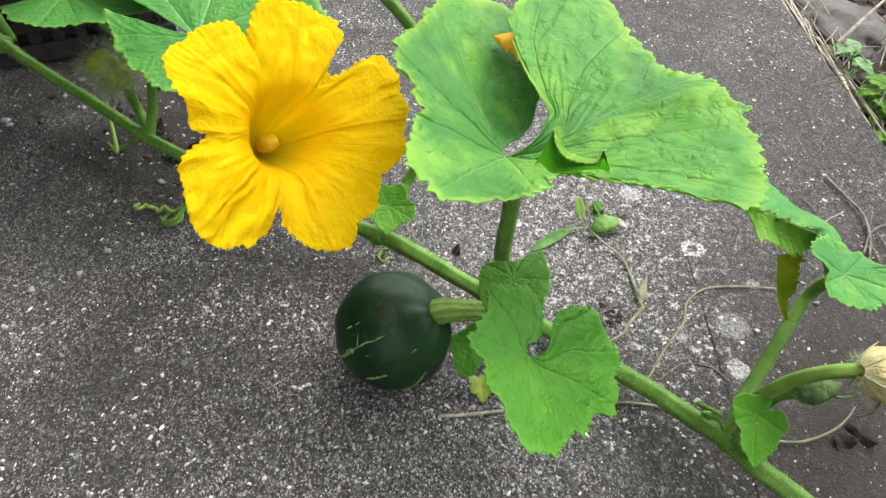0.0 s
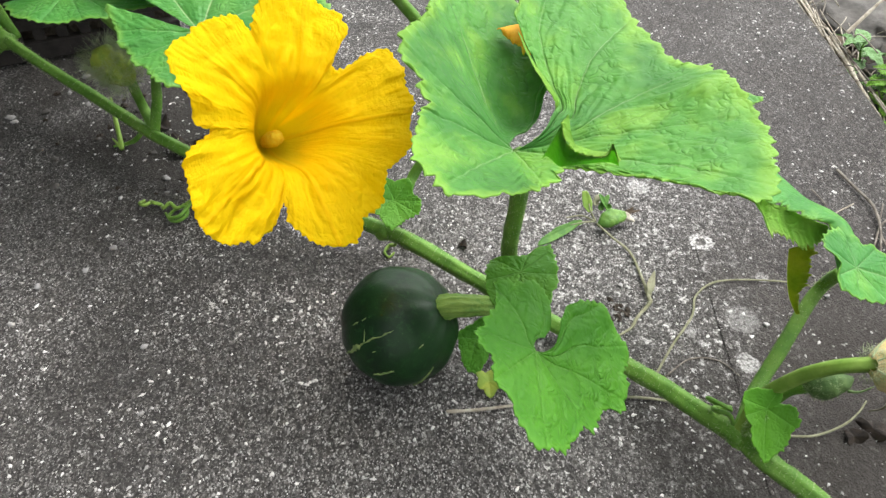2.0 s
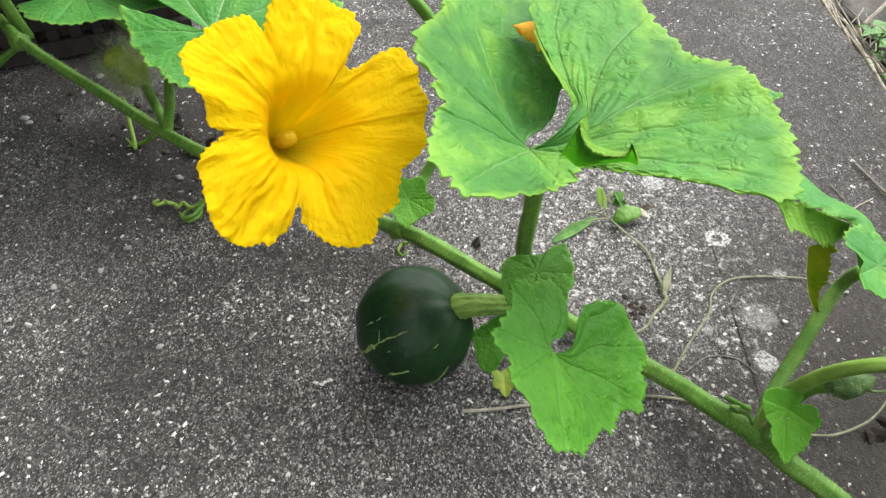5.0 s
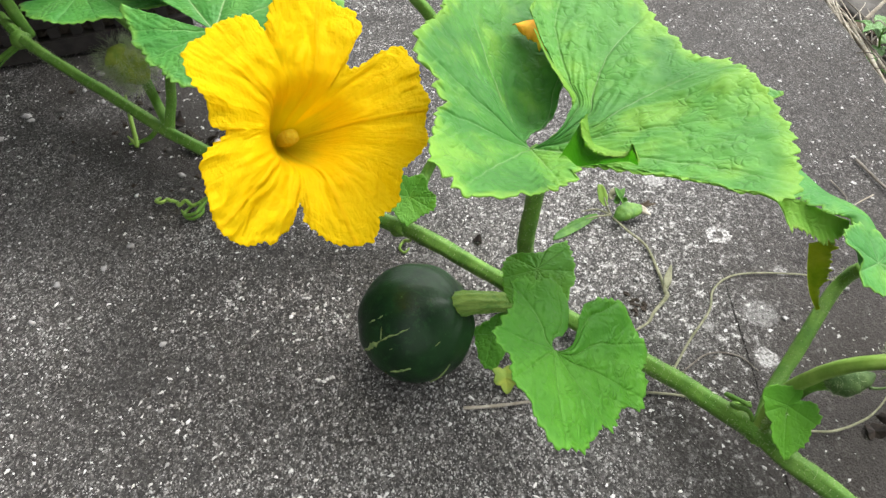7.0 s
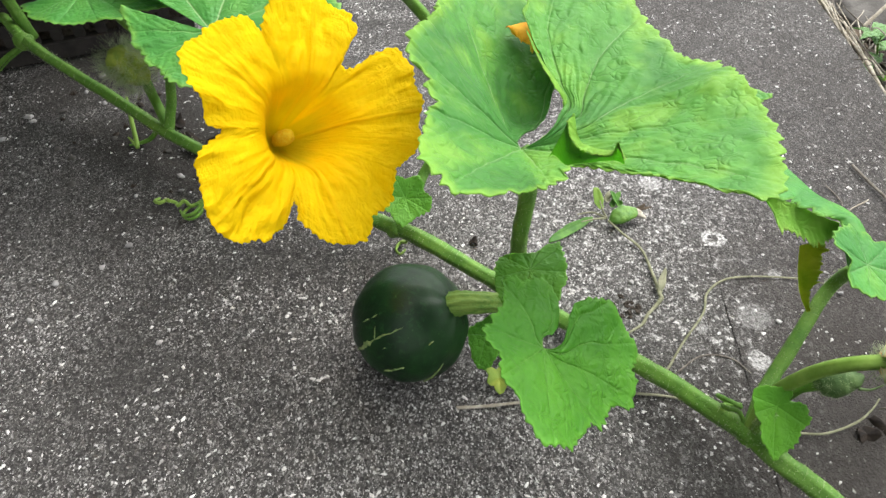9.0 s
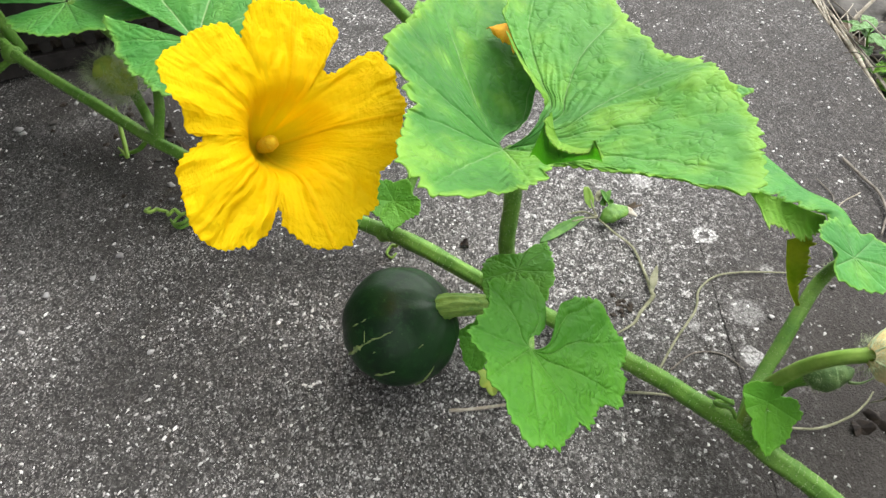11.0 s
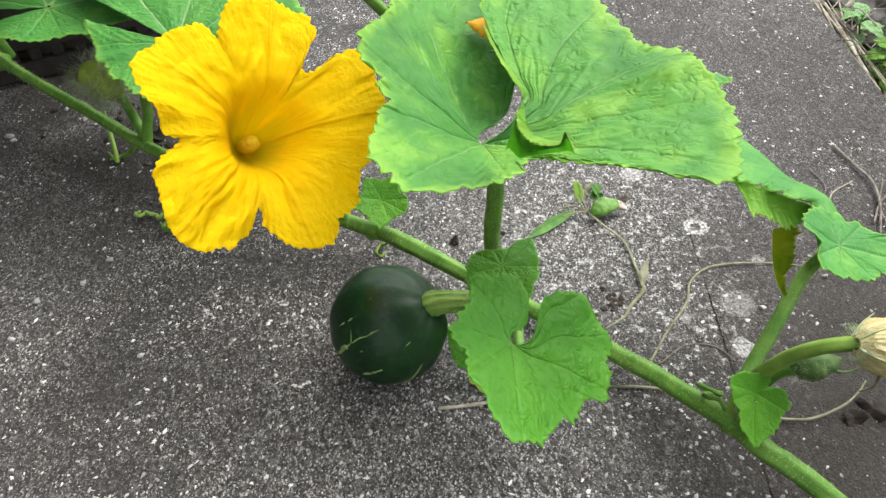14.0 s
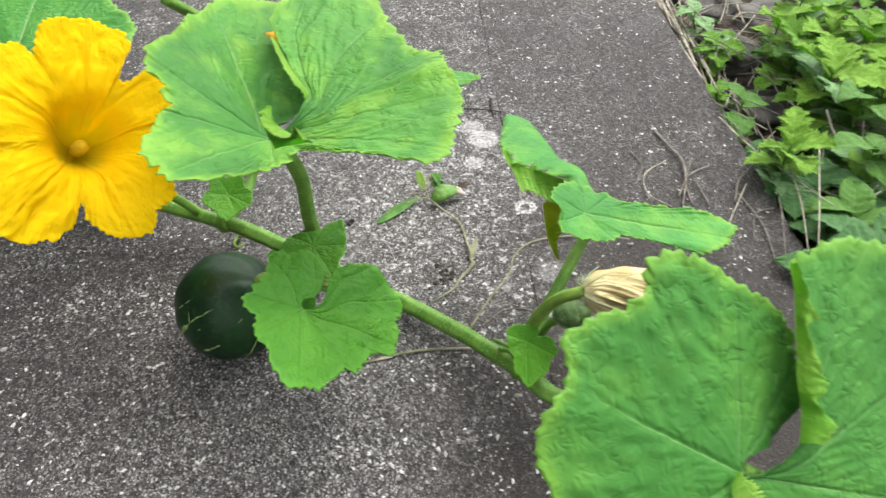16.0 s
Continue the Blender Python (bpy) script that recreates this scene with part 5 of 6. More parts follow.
part("tendril", tube("tendril", [(-0.301, 0.556, 0.003), (-0.303, 0.549, 0.005), (-0.296, 0.544, 0.007), (-0.291, 0.550, 0.006), (-0.286, 0.547, 0.008), (-0.280, 0.549, 0.004), (-0.274, 0.541, 0.007), (-0.268, 0.546, 0.010), (-0.258, 0.541, 0.008), (-0.240, 0.552, 0.014), (-0.20, 0.555, 0.03), (-0.15, 0.55, 0.036)],
                             [0.0016, 0.0021, 0.0018, 0.0022, 0.0018], MAT["stalk"], 110, 8, 0.1, 3, 0.15), plant, "crinkled green tendril lying on the concrete")
part("tendril", tube("tendril", [(-0.272, 0.538, 0.003), (-0.263, 0.527, 0.003), (-0.253, 0.523, 0.006), (-0.245, 0.530, 0.009), (-0.249, 0.540, 0.010), (-0.258, 0.542, 0.008), (-0.266, 0.535, 0.004), (-0.262, 0.526, 0.007), (-0.251, 0.526, 0.011), (-0.246, 0.536, 0.013), (-0.235, 0.548, 0.02), (-0.19, 0.55, 0.034)],
                             [0.0012, 0.0020, 0.0017, 0.0021, 0.0016], MAT["stem"], 120, 8, 0.1, 3, 0.15), plant, "curled green tendril lying on the concrete")
part("tendril", tube("tendril", [(-0.386, 0.701, 0.036), (-0.376, 0.678, 0.020), (-0.362, 0.648, 0.003), (-0.366, 0.650, 0.004), (-0.376, 0.658, 0.007)], [0.0012, 0.0026, 0.0028, 0.0020, 0.001], MAT["stalk"], 44, 10, 0.1, 3), plant, "pale green stipule bent down to the concrete")
part("tendril", tube("tendril", [(-0.326, 0.648, 0.032), (-0.342, 0.650, 0.014), (-0.358, 0.655, 0.003), (-0.372, 0.648, 0.003)], [0.0026, 0.0030, 0.0022, 0.0012], MAT["stem"], 36, 10, 0.1, 3), plant, "short green side shoot under the vine")
part("tendril", tube("tendril", [(-0.020, 0.505, 0.030), (-0.023, 0.500, 0.012), (-0.030, 0.506, 0.004), (-0.034, 0.497, 0.003), (-0.029, 0.491, 0.002), (-0.024, 0.496, 0.004)], [0.0012, 0.0018, 0.0014, 0.0010], MAT["stalk"], 44, 8, 0.1, 3, 0.1), plant, "small pale curl under the vine")
part("tendril", tube("tendril", [(-0.545, 0.785, 0.055), (-0.58, 0.775, 0.035), (-0.615, 0.765, 0.004)], [0.004, 0.0034, 0.002], MAT["stem"], 26, 10), plant, "short green side shoot")
part("tendril", coil((-0.54, 0.78, 0.055), (-0.60, 0.745, 0.006), 1.2, 0.009, 0.0012), plant, "curled green tendril")
part("tendril", tube("tendril", [(0.248, 0.286, 0.052), (0.243, 0.292, 0.060), (0.236, 0.296, 0.058), (0.237, 0.303, 0.051), (0.245, 0.301, 0.054), (0.243, 0.294, 0.064), (0.234, 0.300, 0.064), (0.232, 0.308, 0.056), (0.241, 0.307, 0.050), (0.247, 0.300, 0.058)], [0.0016, 0.0019, 0.0015, 0.0018, 0.001], MAT["stem"], 110, 8, 0.1, 3, 0.15), plant, "tangled green tendril at the stem node")

# ---- things on the paving ----


def stalk(points, r, mat, label, category="stalk", group="", n=30):
    o = points[0]
    ob = part("dry_stalk", tube("dry_stalk", points, [r, r * 0.9, r * 0.55], MAT[mat], n, 8, 0.1, 3, 0.2, o), None, label, category, group, "", o)
    return ob


stalk([(0.037, 0.317, 0.0018), (0.06, 0.320, 0.002), (0.09, 0.326, 0.0018), (0.14, 0.335, 0.0016)], 0.0016, "straw", "flat pale dry straw lying on the concrete")
stalk([(0.216, 0.365, 0.0015), (0.237, 0.399, 0.0018), (0.262, 0.435, 0.0016), (0.272, 0.462, 0.0016), (0.30, 0.482, 0.002), (0.36, 0.486, 0.0016), (0.40, 0.478, 0.0014)], 0.0012, "dry_stem", "long bent dry stem lying on the concrete", n=60)
stalk([(0.098, 0.325, 0.0014), (0.133, 0.335, 0.0016), (0.170, 0.341, 0.0018), (0.218, 0.340, 0.0016), (0.260, 0.330, 0.0014)], 0.0014, "dry_stem", "long thin dry stem lying beside the vine", n=44)
stalk([(0.225, 0.365, 0.001), (0.25, 0.385, 0.001), (0.275, 0.385, 0.001), (0.29, 0.37, 0.001)], 0.0008, "twig", "thin curved dry thread on the concrete")
stalk([(0.300, 0.316, 0.0014), (0.316, 0.313, 0.0020), (0.336, 0.314, 0.003), (0.362, 0.325, 0.004), (0.379, 0.338, 0.004), (0.388, 0.348, 0.006)], 0.0011, "dry_stem", "pale dry stem on the concrete")
stalk([(0.481, 0.673, 0.003), (0.490, 0.64, 0.003), (0.497, 0.608, 0.004), (0.49, 0.57, 0.004), (0.474, 0.528, 0.002)], 0.0018, "twig", "grey dry twig lying on the concrete", n=44)
stalk([(0.44, 0.636, 0.001), (0.447, 0.605, 0.001), (0.435, 0.58, 0.001), (0.43, 0.565, 0.001)], 0.0007, "twig", "thin dry thread on the concrete")
stalk([(0.478, 0.612, 0.002), (0.445, 0.585, 0.004), (0.44, 0.55, 0.003), (0.462, 0.528, 0.001)], 0.0008, "straw", "thin looped dry thread on the concrete", n=40)
stalk([(0.276, 0.765, 0.0018), (0.274, 0.745, 0.002), (0.275, 0.724, 0.0016)], 0.0018, "dead", "thin dark twig on the concrete")
stalk([(0.232, 0.744, 0.0012), (0.26, 0.741, 0.0014), (0.289, 0.732, 0.0012)], 0.0009, "dead", "thin dark twig on the concrete")

# uprooted seedling with a pod
SO = (0.184, 0.550, 0.0)
seedling = thing("uprooted_seedling", SO, "uprooted green seedling with a pod, limp on the concrete", "plant")
part("stem", tube("stem", [(0.184, 0.548, 0.010), (0.198, 0.532, 0.007), (0.215, 0.515, 0.003), (0.221, 0.486, 0.003), (0.224, 0.455, 0.004), (0.224, 0.447, 0.003), (0.210, 0.429, 0.002), (0.202, 0.416, 0.0016), (0.183, 0.402, 0.0014)], [0.0011, 0.0012, 0.0013, 0.0016, 0.0022, 0.0016, 0.0014, 0.0008], MAT["dry_stem"], 80, 10, 0.1, 3, 0.25, SO), seedling, "limp greenish-brown stem")
part("pod", tube("pod", [(0.001, -0.003, 0.008), (0.007, 0.0, 0.010), (0.015, 0.005, 0.012), (0.024, 0.008, 0.012), (0.031, 0.010, 0.012)], [0.0012, 0.0058, 0.0088, 0.0086, 0.0062, 0.0045], MAT["pod"], 34, 24, 0.16, 3, 0.12), seedling, "pointed green pod with folded sides")
part("pod_tip", tube("pod_tip", [(0.030, 0.009, 0.012), (0.034, 0.009, 0.011), (0.041, 0.007, 0.008)], [0.0048, 0.0042, 0.001], MAT["straw"], 16, 8, 0.3, 3, 0.3), seedling, "dry straw-coloured pod tip")
for x, y, turn in ((0.006, 0.018, 0.0), (0.013, 0.020, 70.0)):
    part("leaf", blade("leaf", (0.1, -0.5, 0.7), [(20 + turn, 3), (45 + turn, 11), (62 + turn, 17), (80 + turn, 11), (110 + turn, 4), (240 + turn, 3)], (0.3, 0, 0, 0.2, 0, 0), (60 + turn, 200 + turn, 300 + turn), MAT["leaf_seedling"], teeth=0.0006, wave=0.004, seed=56 + turn, closed=True, nt=60, nr=8), seedling, "small limp dark leaf beside the pod", at=(x, y, 0.015))
part("dry_sepal", blade("dry_sepal", (0.1, -0.4, 0.8), [(-10, 3), (4, 9), (14, 16), (25, 8), (40, 11), (52, 5), (80, 3), (200, 2)], (0.2, 0, 0, 0, 0, 0), (20, 120, 250), MAT["brown"], teeth=0.0004, wave=0.003, seed=54, closed=True, nt=60, nr=8), seedling, "shrivelled brown sepal", at=(0.034, 0.020, 0.008))
part("leaf", blade("leaf", (0.05, -0.35, 0.9), [(176, 3), (196, 14), (206, 36), (212, 53), (216, 58), (220, 48), (227, 24), (240, 6), (330, 2), (430, 2), (490, 2)], (0.02, 0, 0, 0, 0, 0), (212, 300, 420), MAT["leaf_seedling"], teeth=0.0003, wave=0.003, seed=50, closed=True, nt=90, nr=12), seedling, "pointed green seed leaf", at=(-0.016, 0.003, 0.009))
for pts in ([(-0.032, 0.003, 0.012), (-0.016, 0.006, 0.013), (-0.002, 0.001, 0.011)], [(-0.028, -0.006, 0.010), (-0.014, -0.003, 0.012), (-0.002, 0.001, 0.010)], [(-0.008, 0.018, 0.02), (-0.006, 0.010, 0.016), (-0.001, 0.001, 0.010)]):
    part("leaf_stalk", tube("leaf_stalk", pts, [0.0006, 0.0009, 0.0012], MAT["dry_stem"], 16, 8), seedling, "pale thin leaf stalk")
part("leaf", blade("leaf", (-0.2, -0.5, 0.8), [(60, 3), (85, 12), (100, 20), (112, 21), (130, 12), (165, 4), (240, 2), (330, 2)], (0.3, 0, 0, 0, 0, 0), (104, 200, 300), MAT["stalk"], teeth=0.0003, wave=0.003, seed=51, closed=True, nt=70, nr=8), seedling, "curled pale green leaf", at=(-0.006, 0.014, 0.014))
part("leaf", blade("leaf", (0.2, -0.5, 0.8), [(20, 3), (40, 9), (60, 12), (85, 9), (120, 4), (240, 3)], (0.4, 0, 0, 0.2, 0, 0), (60, 200, 300), MAT["dry_stem"], teeth=0.0006, wave=0.004, seed=55, closed=True, nt=70, nr=8), seedling, "curled straw-coloured leaf", at=(0.000, 0.022, 0.018))
part("leaf", blade("leaf", (0.3, -0.4, 0.8), [(50, 4), (68, 18), (76, 26), (84, 18), (110, 4), (240, 2), (330, 2)], (0.05, 0, 0, 0, 0, 0), (76, 200, 300), MAT["dry_stem"], teeth=0.0, wave=0.002, seed=52, closed=True, nt=60, nr=8), seedling, "small grey-green leaf", at=(0.041, -0.094, 0.005))
crumb_rng = np.random.default_rng(31)
for i in range(16):
    x, y, s = crumb_rng.normal(0.196, 0.009), crumb_rng.normal(0.437, 0.008), crumb_rng.uniform(0.0008, 0.0034)
    part("soil_crumb", lump("soil_crumb", (s, s * 0.7, s * 0.3), MAT["soil"], i * 2.2, 0.6, 3), None, "dark crumb of soil on the concrete", "soil", "soil crumbs", "", pose(x, y, s * 0.12, 0, 0, i * 47))

for i in range(46):
    x, y, s = crumb_rng.uniform(-0.50, -0.24), crumb_rng.uniform(0.57, 0.80), crumb_rng.uniform(0.0015, 0.0055)
    part("soil_crumb", lump("soil_crumb", (s, s * 0.75, s * 0.45), MAT["soil" if i % 3 else "stone"], i * 1.3, 0.7, 2), None, "dark crumb of soil under the vine", "soil", "soil crumbs", "", pose(x, y, s * 0.2, 0, 0, i * 61))


def scrap(x, y, size, seed, mat, label):
    me = blade("dead_leaf", (0.1, -0.2, 1), [(0, 900 * size), (50, 700 * size), (100, 1000 * size), (160, 650 * size), (220, 950 * size), (290, 600 * size)], (0.10, 0.1, 0, 0.45, 0.15, 0), (0, 120, 240), MAT[mat], teeth=0.3 * size, wave=0.9 * size, seed=seed, closed=True, nt=90, nr=10)
    part("dead_leaf", me, None, label, "dead leaf", "", "", pose(x, y, 0.002, 0, 0, seed * 47 % 360))


scrap(0.386, 0.324, 0.015, 60, "dead", "shrivelled black dead leaf on the concrete")
scrap(0.368, 0.316, 0.010, 61, "dead", "shrivelled black dead leaf on the concrete")
scrap(0.092, 0.525, 0.006, 62, "dead", "tiny black scrap on the concrete")
scrap(0.045, 0.513, 0.006, 63, "dead", "tiny black scrap on the concrete")
scrap(-0.01, 0.512, 0.009, 64, "brown", "dry brown curl beside the vine")
scrap(-0.285, 0.655, 0.022, 65, "dead", "dark dead leaf lying under the vine")
scrap(-0.335, 0.700, 0.016, 66, "dead", "dark dead leaf lying under the vine")
scrap(-0.250, 0.628, 0.014, 67, "brown", "brown dead leaf lying under the vine")

# ---- unseen walls, added to cut the sky light on this side ----
def wall_mesh(name, a, b, height, thick=0.12):
    a, b = Vector(a), Vector(b)
    d = (b - a).normalized()
    n = Vector((-d.y, d.x, 0)) * thick
    bm = bmesh.new()
    low = [bm.verts.new((p.x, p.y, SOIL - 0.02)) for p in (a, b, b + n, a + n)]
    high = [bm.verts.new((p.x, p.y, height)) for p in (a, b, b + n, a + n)]
    bm.faces.new(low[::-1])
    bm.faces.new(high)
    for i in range(4):
        j = (i + 1) % 4
        bm.faces.new((low[i], low[j], high[j], high[i]))
    bmesh.ops.bevel(bm, geom=bm.edges[:], offset=0.006, segments=2, affect="EDGES")
    me = bpy.data.meshes.new(name)
    bm.to_mesh(me)
    bm.free()
    me.materials.append(MAT["wall"])
    return me


part("shade_wall_north", wall_mesh("shade_wall_north", (-0.83, 0.925, 0), (-0.44, 1.125, 0), 2.2), None, "unseen dark wall added to block sky light behind the crate", "wall", "", "structure")
part("shade_wall_west", wall_mesh("shade_wall_west", (-0.84, -1.6, 0), (-0.84, 0.90, 0), 2.2), None, "unseen dark wall added to block sky light beside the paving", "wall", "", "structure")

# ---- dark plastic crate ----
crate = thing("plastic_crate", (-0.61, 0.80, 0.0), "dark slotted plastic planting crate in the shade", "crate")
crate.matrix_basis = pose(-0.61, 0.802, 0.0, 0, 0, 27)


def box(bm, x0, x1, y0, y1, z0, z1):
    v = [bm.verts.new((x, y, z)) for z in (z0, z1) for y in (y0, y1) for x in (x0, x1)]
    for f in ((0, 2, 3, 1), (4, 5, 7, 6), (0, 1, 5, 4), (2, 6, 7, 3), (0, 4, 6, 2), (1, 3, 7, 5)):
        bm.faces.new([v[i] for i in f])


def box_part(name, boxes, material, parent, label="", bevel=0.0012):
    bm = bmesh.new()
    for b in boxes:
        box(bm, *b)
    bmesh.ops.bevel(bm, geom=bm.edges[:], offset=bevel, segments=2, affect="EDGES")
    me = bpy.data.meshes.new(name)
    bm.to_mesh(me)
    bm.free()
    me.materials.append(material)
    return part(name, me, parent, label)


X0, X1 = -0.11, 0.26
box_part("bottom_rail", [(X0, X1, -0.004, 0.012, 0.006, 0.030)], MAT["plastic"], crate)
box_part("foot", [(X0, X1, 0.010, 0.02, 0.0, 0.006)], MAT["plastic"], crate)
box_part("middle_rail", [(X0, X1, 0.0, 0.010, 0.046, 0.062)], MAT["plastic"], crate)
box_part("ledge", [(X0, X1, -0.008, 0.012, 0.078, 0.088)], MAT["plastic"], crate)
box_part("upper_panel", [(X0, X1, 0.0, 0.008, 0.088, 0.16)], MAT["plastic"], crate)
box_part("rim", [(X0, X1, -0.012, 0.012, 0.16, 0.172)], MAT["plastic"], crate)
for k in range(12):
    x = X0 + 0.012 + k * 0.0285
    box_part("slat", [(x, x + 0.014, 0.001, 0.009, 0.0295, 0.0465)], MAT["plastic"], crate)
    box_part("slat", [(x + 0.012, x + 0.026, 0.001, 0.009, 0.0615, 0.0785)], MAT["plastic"], crate)
for x in (X0, X1 - 0.008):
    box_part("end_panel", [(x, x + 0.008, 0.013, 0.2, 0.0, 0.16)], MAT["plastic"], crate)
box_part("back_panel", [(X0 + 0.009, X1 - 0.009, 0.192, 0.2, 0.0, 0.16)], MAT["plastic"], crate)
box_part("soil_fill", [(X0 + 0.009, X1 - 0.009, 0.0135, 0.191, 0.004, 0.12)], MAT["soil"], crate, "dark potting soil")

# ---- weedy strip beside the paving ----
wr = np.random.default_rng(77)


def weed_leaf(kind, length, material, seed):
    """One weed leaf along +y: ovate with teeth, or deeply cut with serrate lobes; bowed along its midrib."""
    n, m, half = 60, 5, []
    for i in range(n + 1):
        t = i / n
        w = math.sin(math.pi * t ** 0.75) ** 0.9 * (0.34 if kind == "ovate" else 0.24 if kind == "smooth" else 0.40 if kind == "cut" else 0.13)
        if kind == "cut":
            w *= 0.42 + 0.50 * ((t * 4.2 + 0.2 * seed + 0.15 * noise.noise(Vector((t * 3, seed, 0)))) % 1) + 0.34 * ((t * 12.6 + 0.3 * seed) % 1)
        elif kind == "ovate":
            w *= 0.92 + 0.14 * ((t * 13 + 0.2 * seed) % 1)
        half.append(w * length)
    verts, faces, uvs = [], [], []
    twist = 0.25 * noise.noise(Vector((seed, 2.0, 5.0)))
    for i in range(n + 1):
        t = i / n
        z = length * (0.28 * t - 0.46 * t * t)
        for k in range(-m, m + 1):
            f = k / m
            skew = 0.13 * length * abs(f) * (1 if kind == "cut" else 0.3)
            x = f * half[i] * (1 + 0.12 * noise.noise(Vector((t * 5, 1 if f > 0 else -1, seed))))
            rise = 0.26 * abs(x) + twist * x * t + 0.05 * length * noise.noise(Vector((f * 1.5, t * 4, seed + 3))) + 0.02 * length * noise.noise(Vector((f * 4, t * 11, seed)))
            rise += 0.007 * length * math.cos(2 * math.pi * (t * 6 - abs(f) * 0.8)) * min(1, abs(f) * 3)
            verts.append((x, length * t + skew * math.sin(math.pi * t), z + rise))
            uvs.append((0.49 * f, 0.12 + 0.8 * t))
    w = 2 * m + 1
    for i in range(n):
        for k in range(2 * m):
            faces.append((i * w + k, i * w + k + 1, (i + 1) * w + k + 1, (i + 1) * w + k))
    top = len(verts)
    verts += [(x, y, z - 0.008 * length) for x, y, z in verts]
    faces += [tuple(top + q for q in f[::-1]) for f in faces]
    ring = [k for k in range(w)] + [i * w + w - 1 for i in range(1, n + 1)] + [n * w + k for k in range(w - 2, -1, -1)] + [i * w for i in range(n - 1, 0, -1)]
    for p, q in zip(ring, ring[1:] + ring[:1]):
        faces.append((q, p, top + p, top + q))
    me = mesh("leaf", verts, faces, material)
    layer = me.uv_layers.new(name="vein")
    index = np.empty(len(me.loops), dtype=np.int32)
    me.loops.foreach_get("vertex_index", index)
    layer.data.foreach_set("uv", np.array(uvs + uvs, float)[index].ravel())
    return me


LEAVES = {}
for kind, mats in (("ovate", ("weed", "weed_dull_shaded", "weed_bright", "weed_pale")), ("cut", ("weed_bright", "weed", "weed_lime", "weed_pale")), ("narrow", ("weed_dull_shaded", "weed")), ("smooth", ("weed_pale", "weed_dull_shaded"))):
    for q, mat in enumerate(mats):
        for v in range(3):
            LEAVES.setdefault((kind, q), []).append(weed_leaf(kind, 1.0, MAT[mat], v * 3.3 + q))


def weed(x, y, height, kind, shade, size, count, lean=(0, 0), crown=0.0):
    """A weed: thin stem with leaves in turning pairs, larger below and a rosette at the top."""
    words = {"cut": "jagged bright green weed growing from the soil", "ovate": "broad-leaved green weed growing from the soil", "narrow": "narrow-leaved dull green weed at the slab edge", "smooth": "smooth-leaved grey-green weed at the slab edge"}
    ob = thing("weed", (x, y, SOIL), words[kind], "weed", "weeds beside the paving")
    top = np.array((lean[0], lean[1], height))
    pts = [(0, 0, -0.004), tuple(top * 0.4 + np.array((0.004, -0.003, 0))), tuple(top * 0.75), tuple(top)]
    part("stem", tube("stem", pts, [0.0019, 0.0016, 0.001], MAT["stem"], 20, 8, 0.08, 4), ob)
    path = spline(pts, 60)
    for k in range(count):
        t = 0.25 + 0.75 * (k + 1) / count
        p = path[int(t * 59)]
        turn = k * 137.5 + wr.uniform(-25, 25)
        pitch = wr.uniform(-18, 18) + (30 * (t - 0.5) if not crown else 6 + 22 * (t > 0.75))
        s = size * wr.uniform(0.75, 1.15) * (1.1 - 0.35 * t)
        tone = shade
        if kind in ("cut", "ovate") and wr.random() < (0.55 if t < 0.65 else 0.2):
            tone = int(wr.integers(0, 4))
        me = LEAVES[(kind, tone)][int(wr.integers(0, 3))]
        leaf_ob = part("leaf", me, ob)
        leaf_ob.matrix_basis = Matrix.Translation(p) @ pose(0, 0, 0, 0, 0, turn) @ pose(0, 0, 0, pitch, wr.uniform(-15, 15), 0) @ Matrix.Diagonal((s, s, s, 1))
    return ob


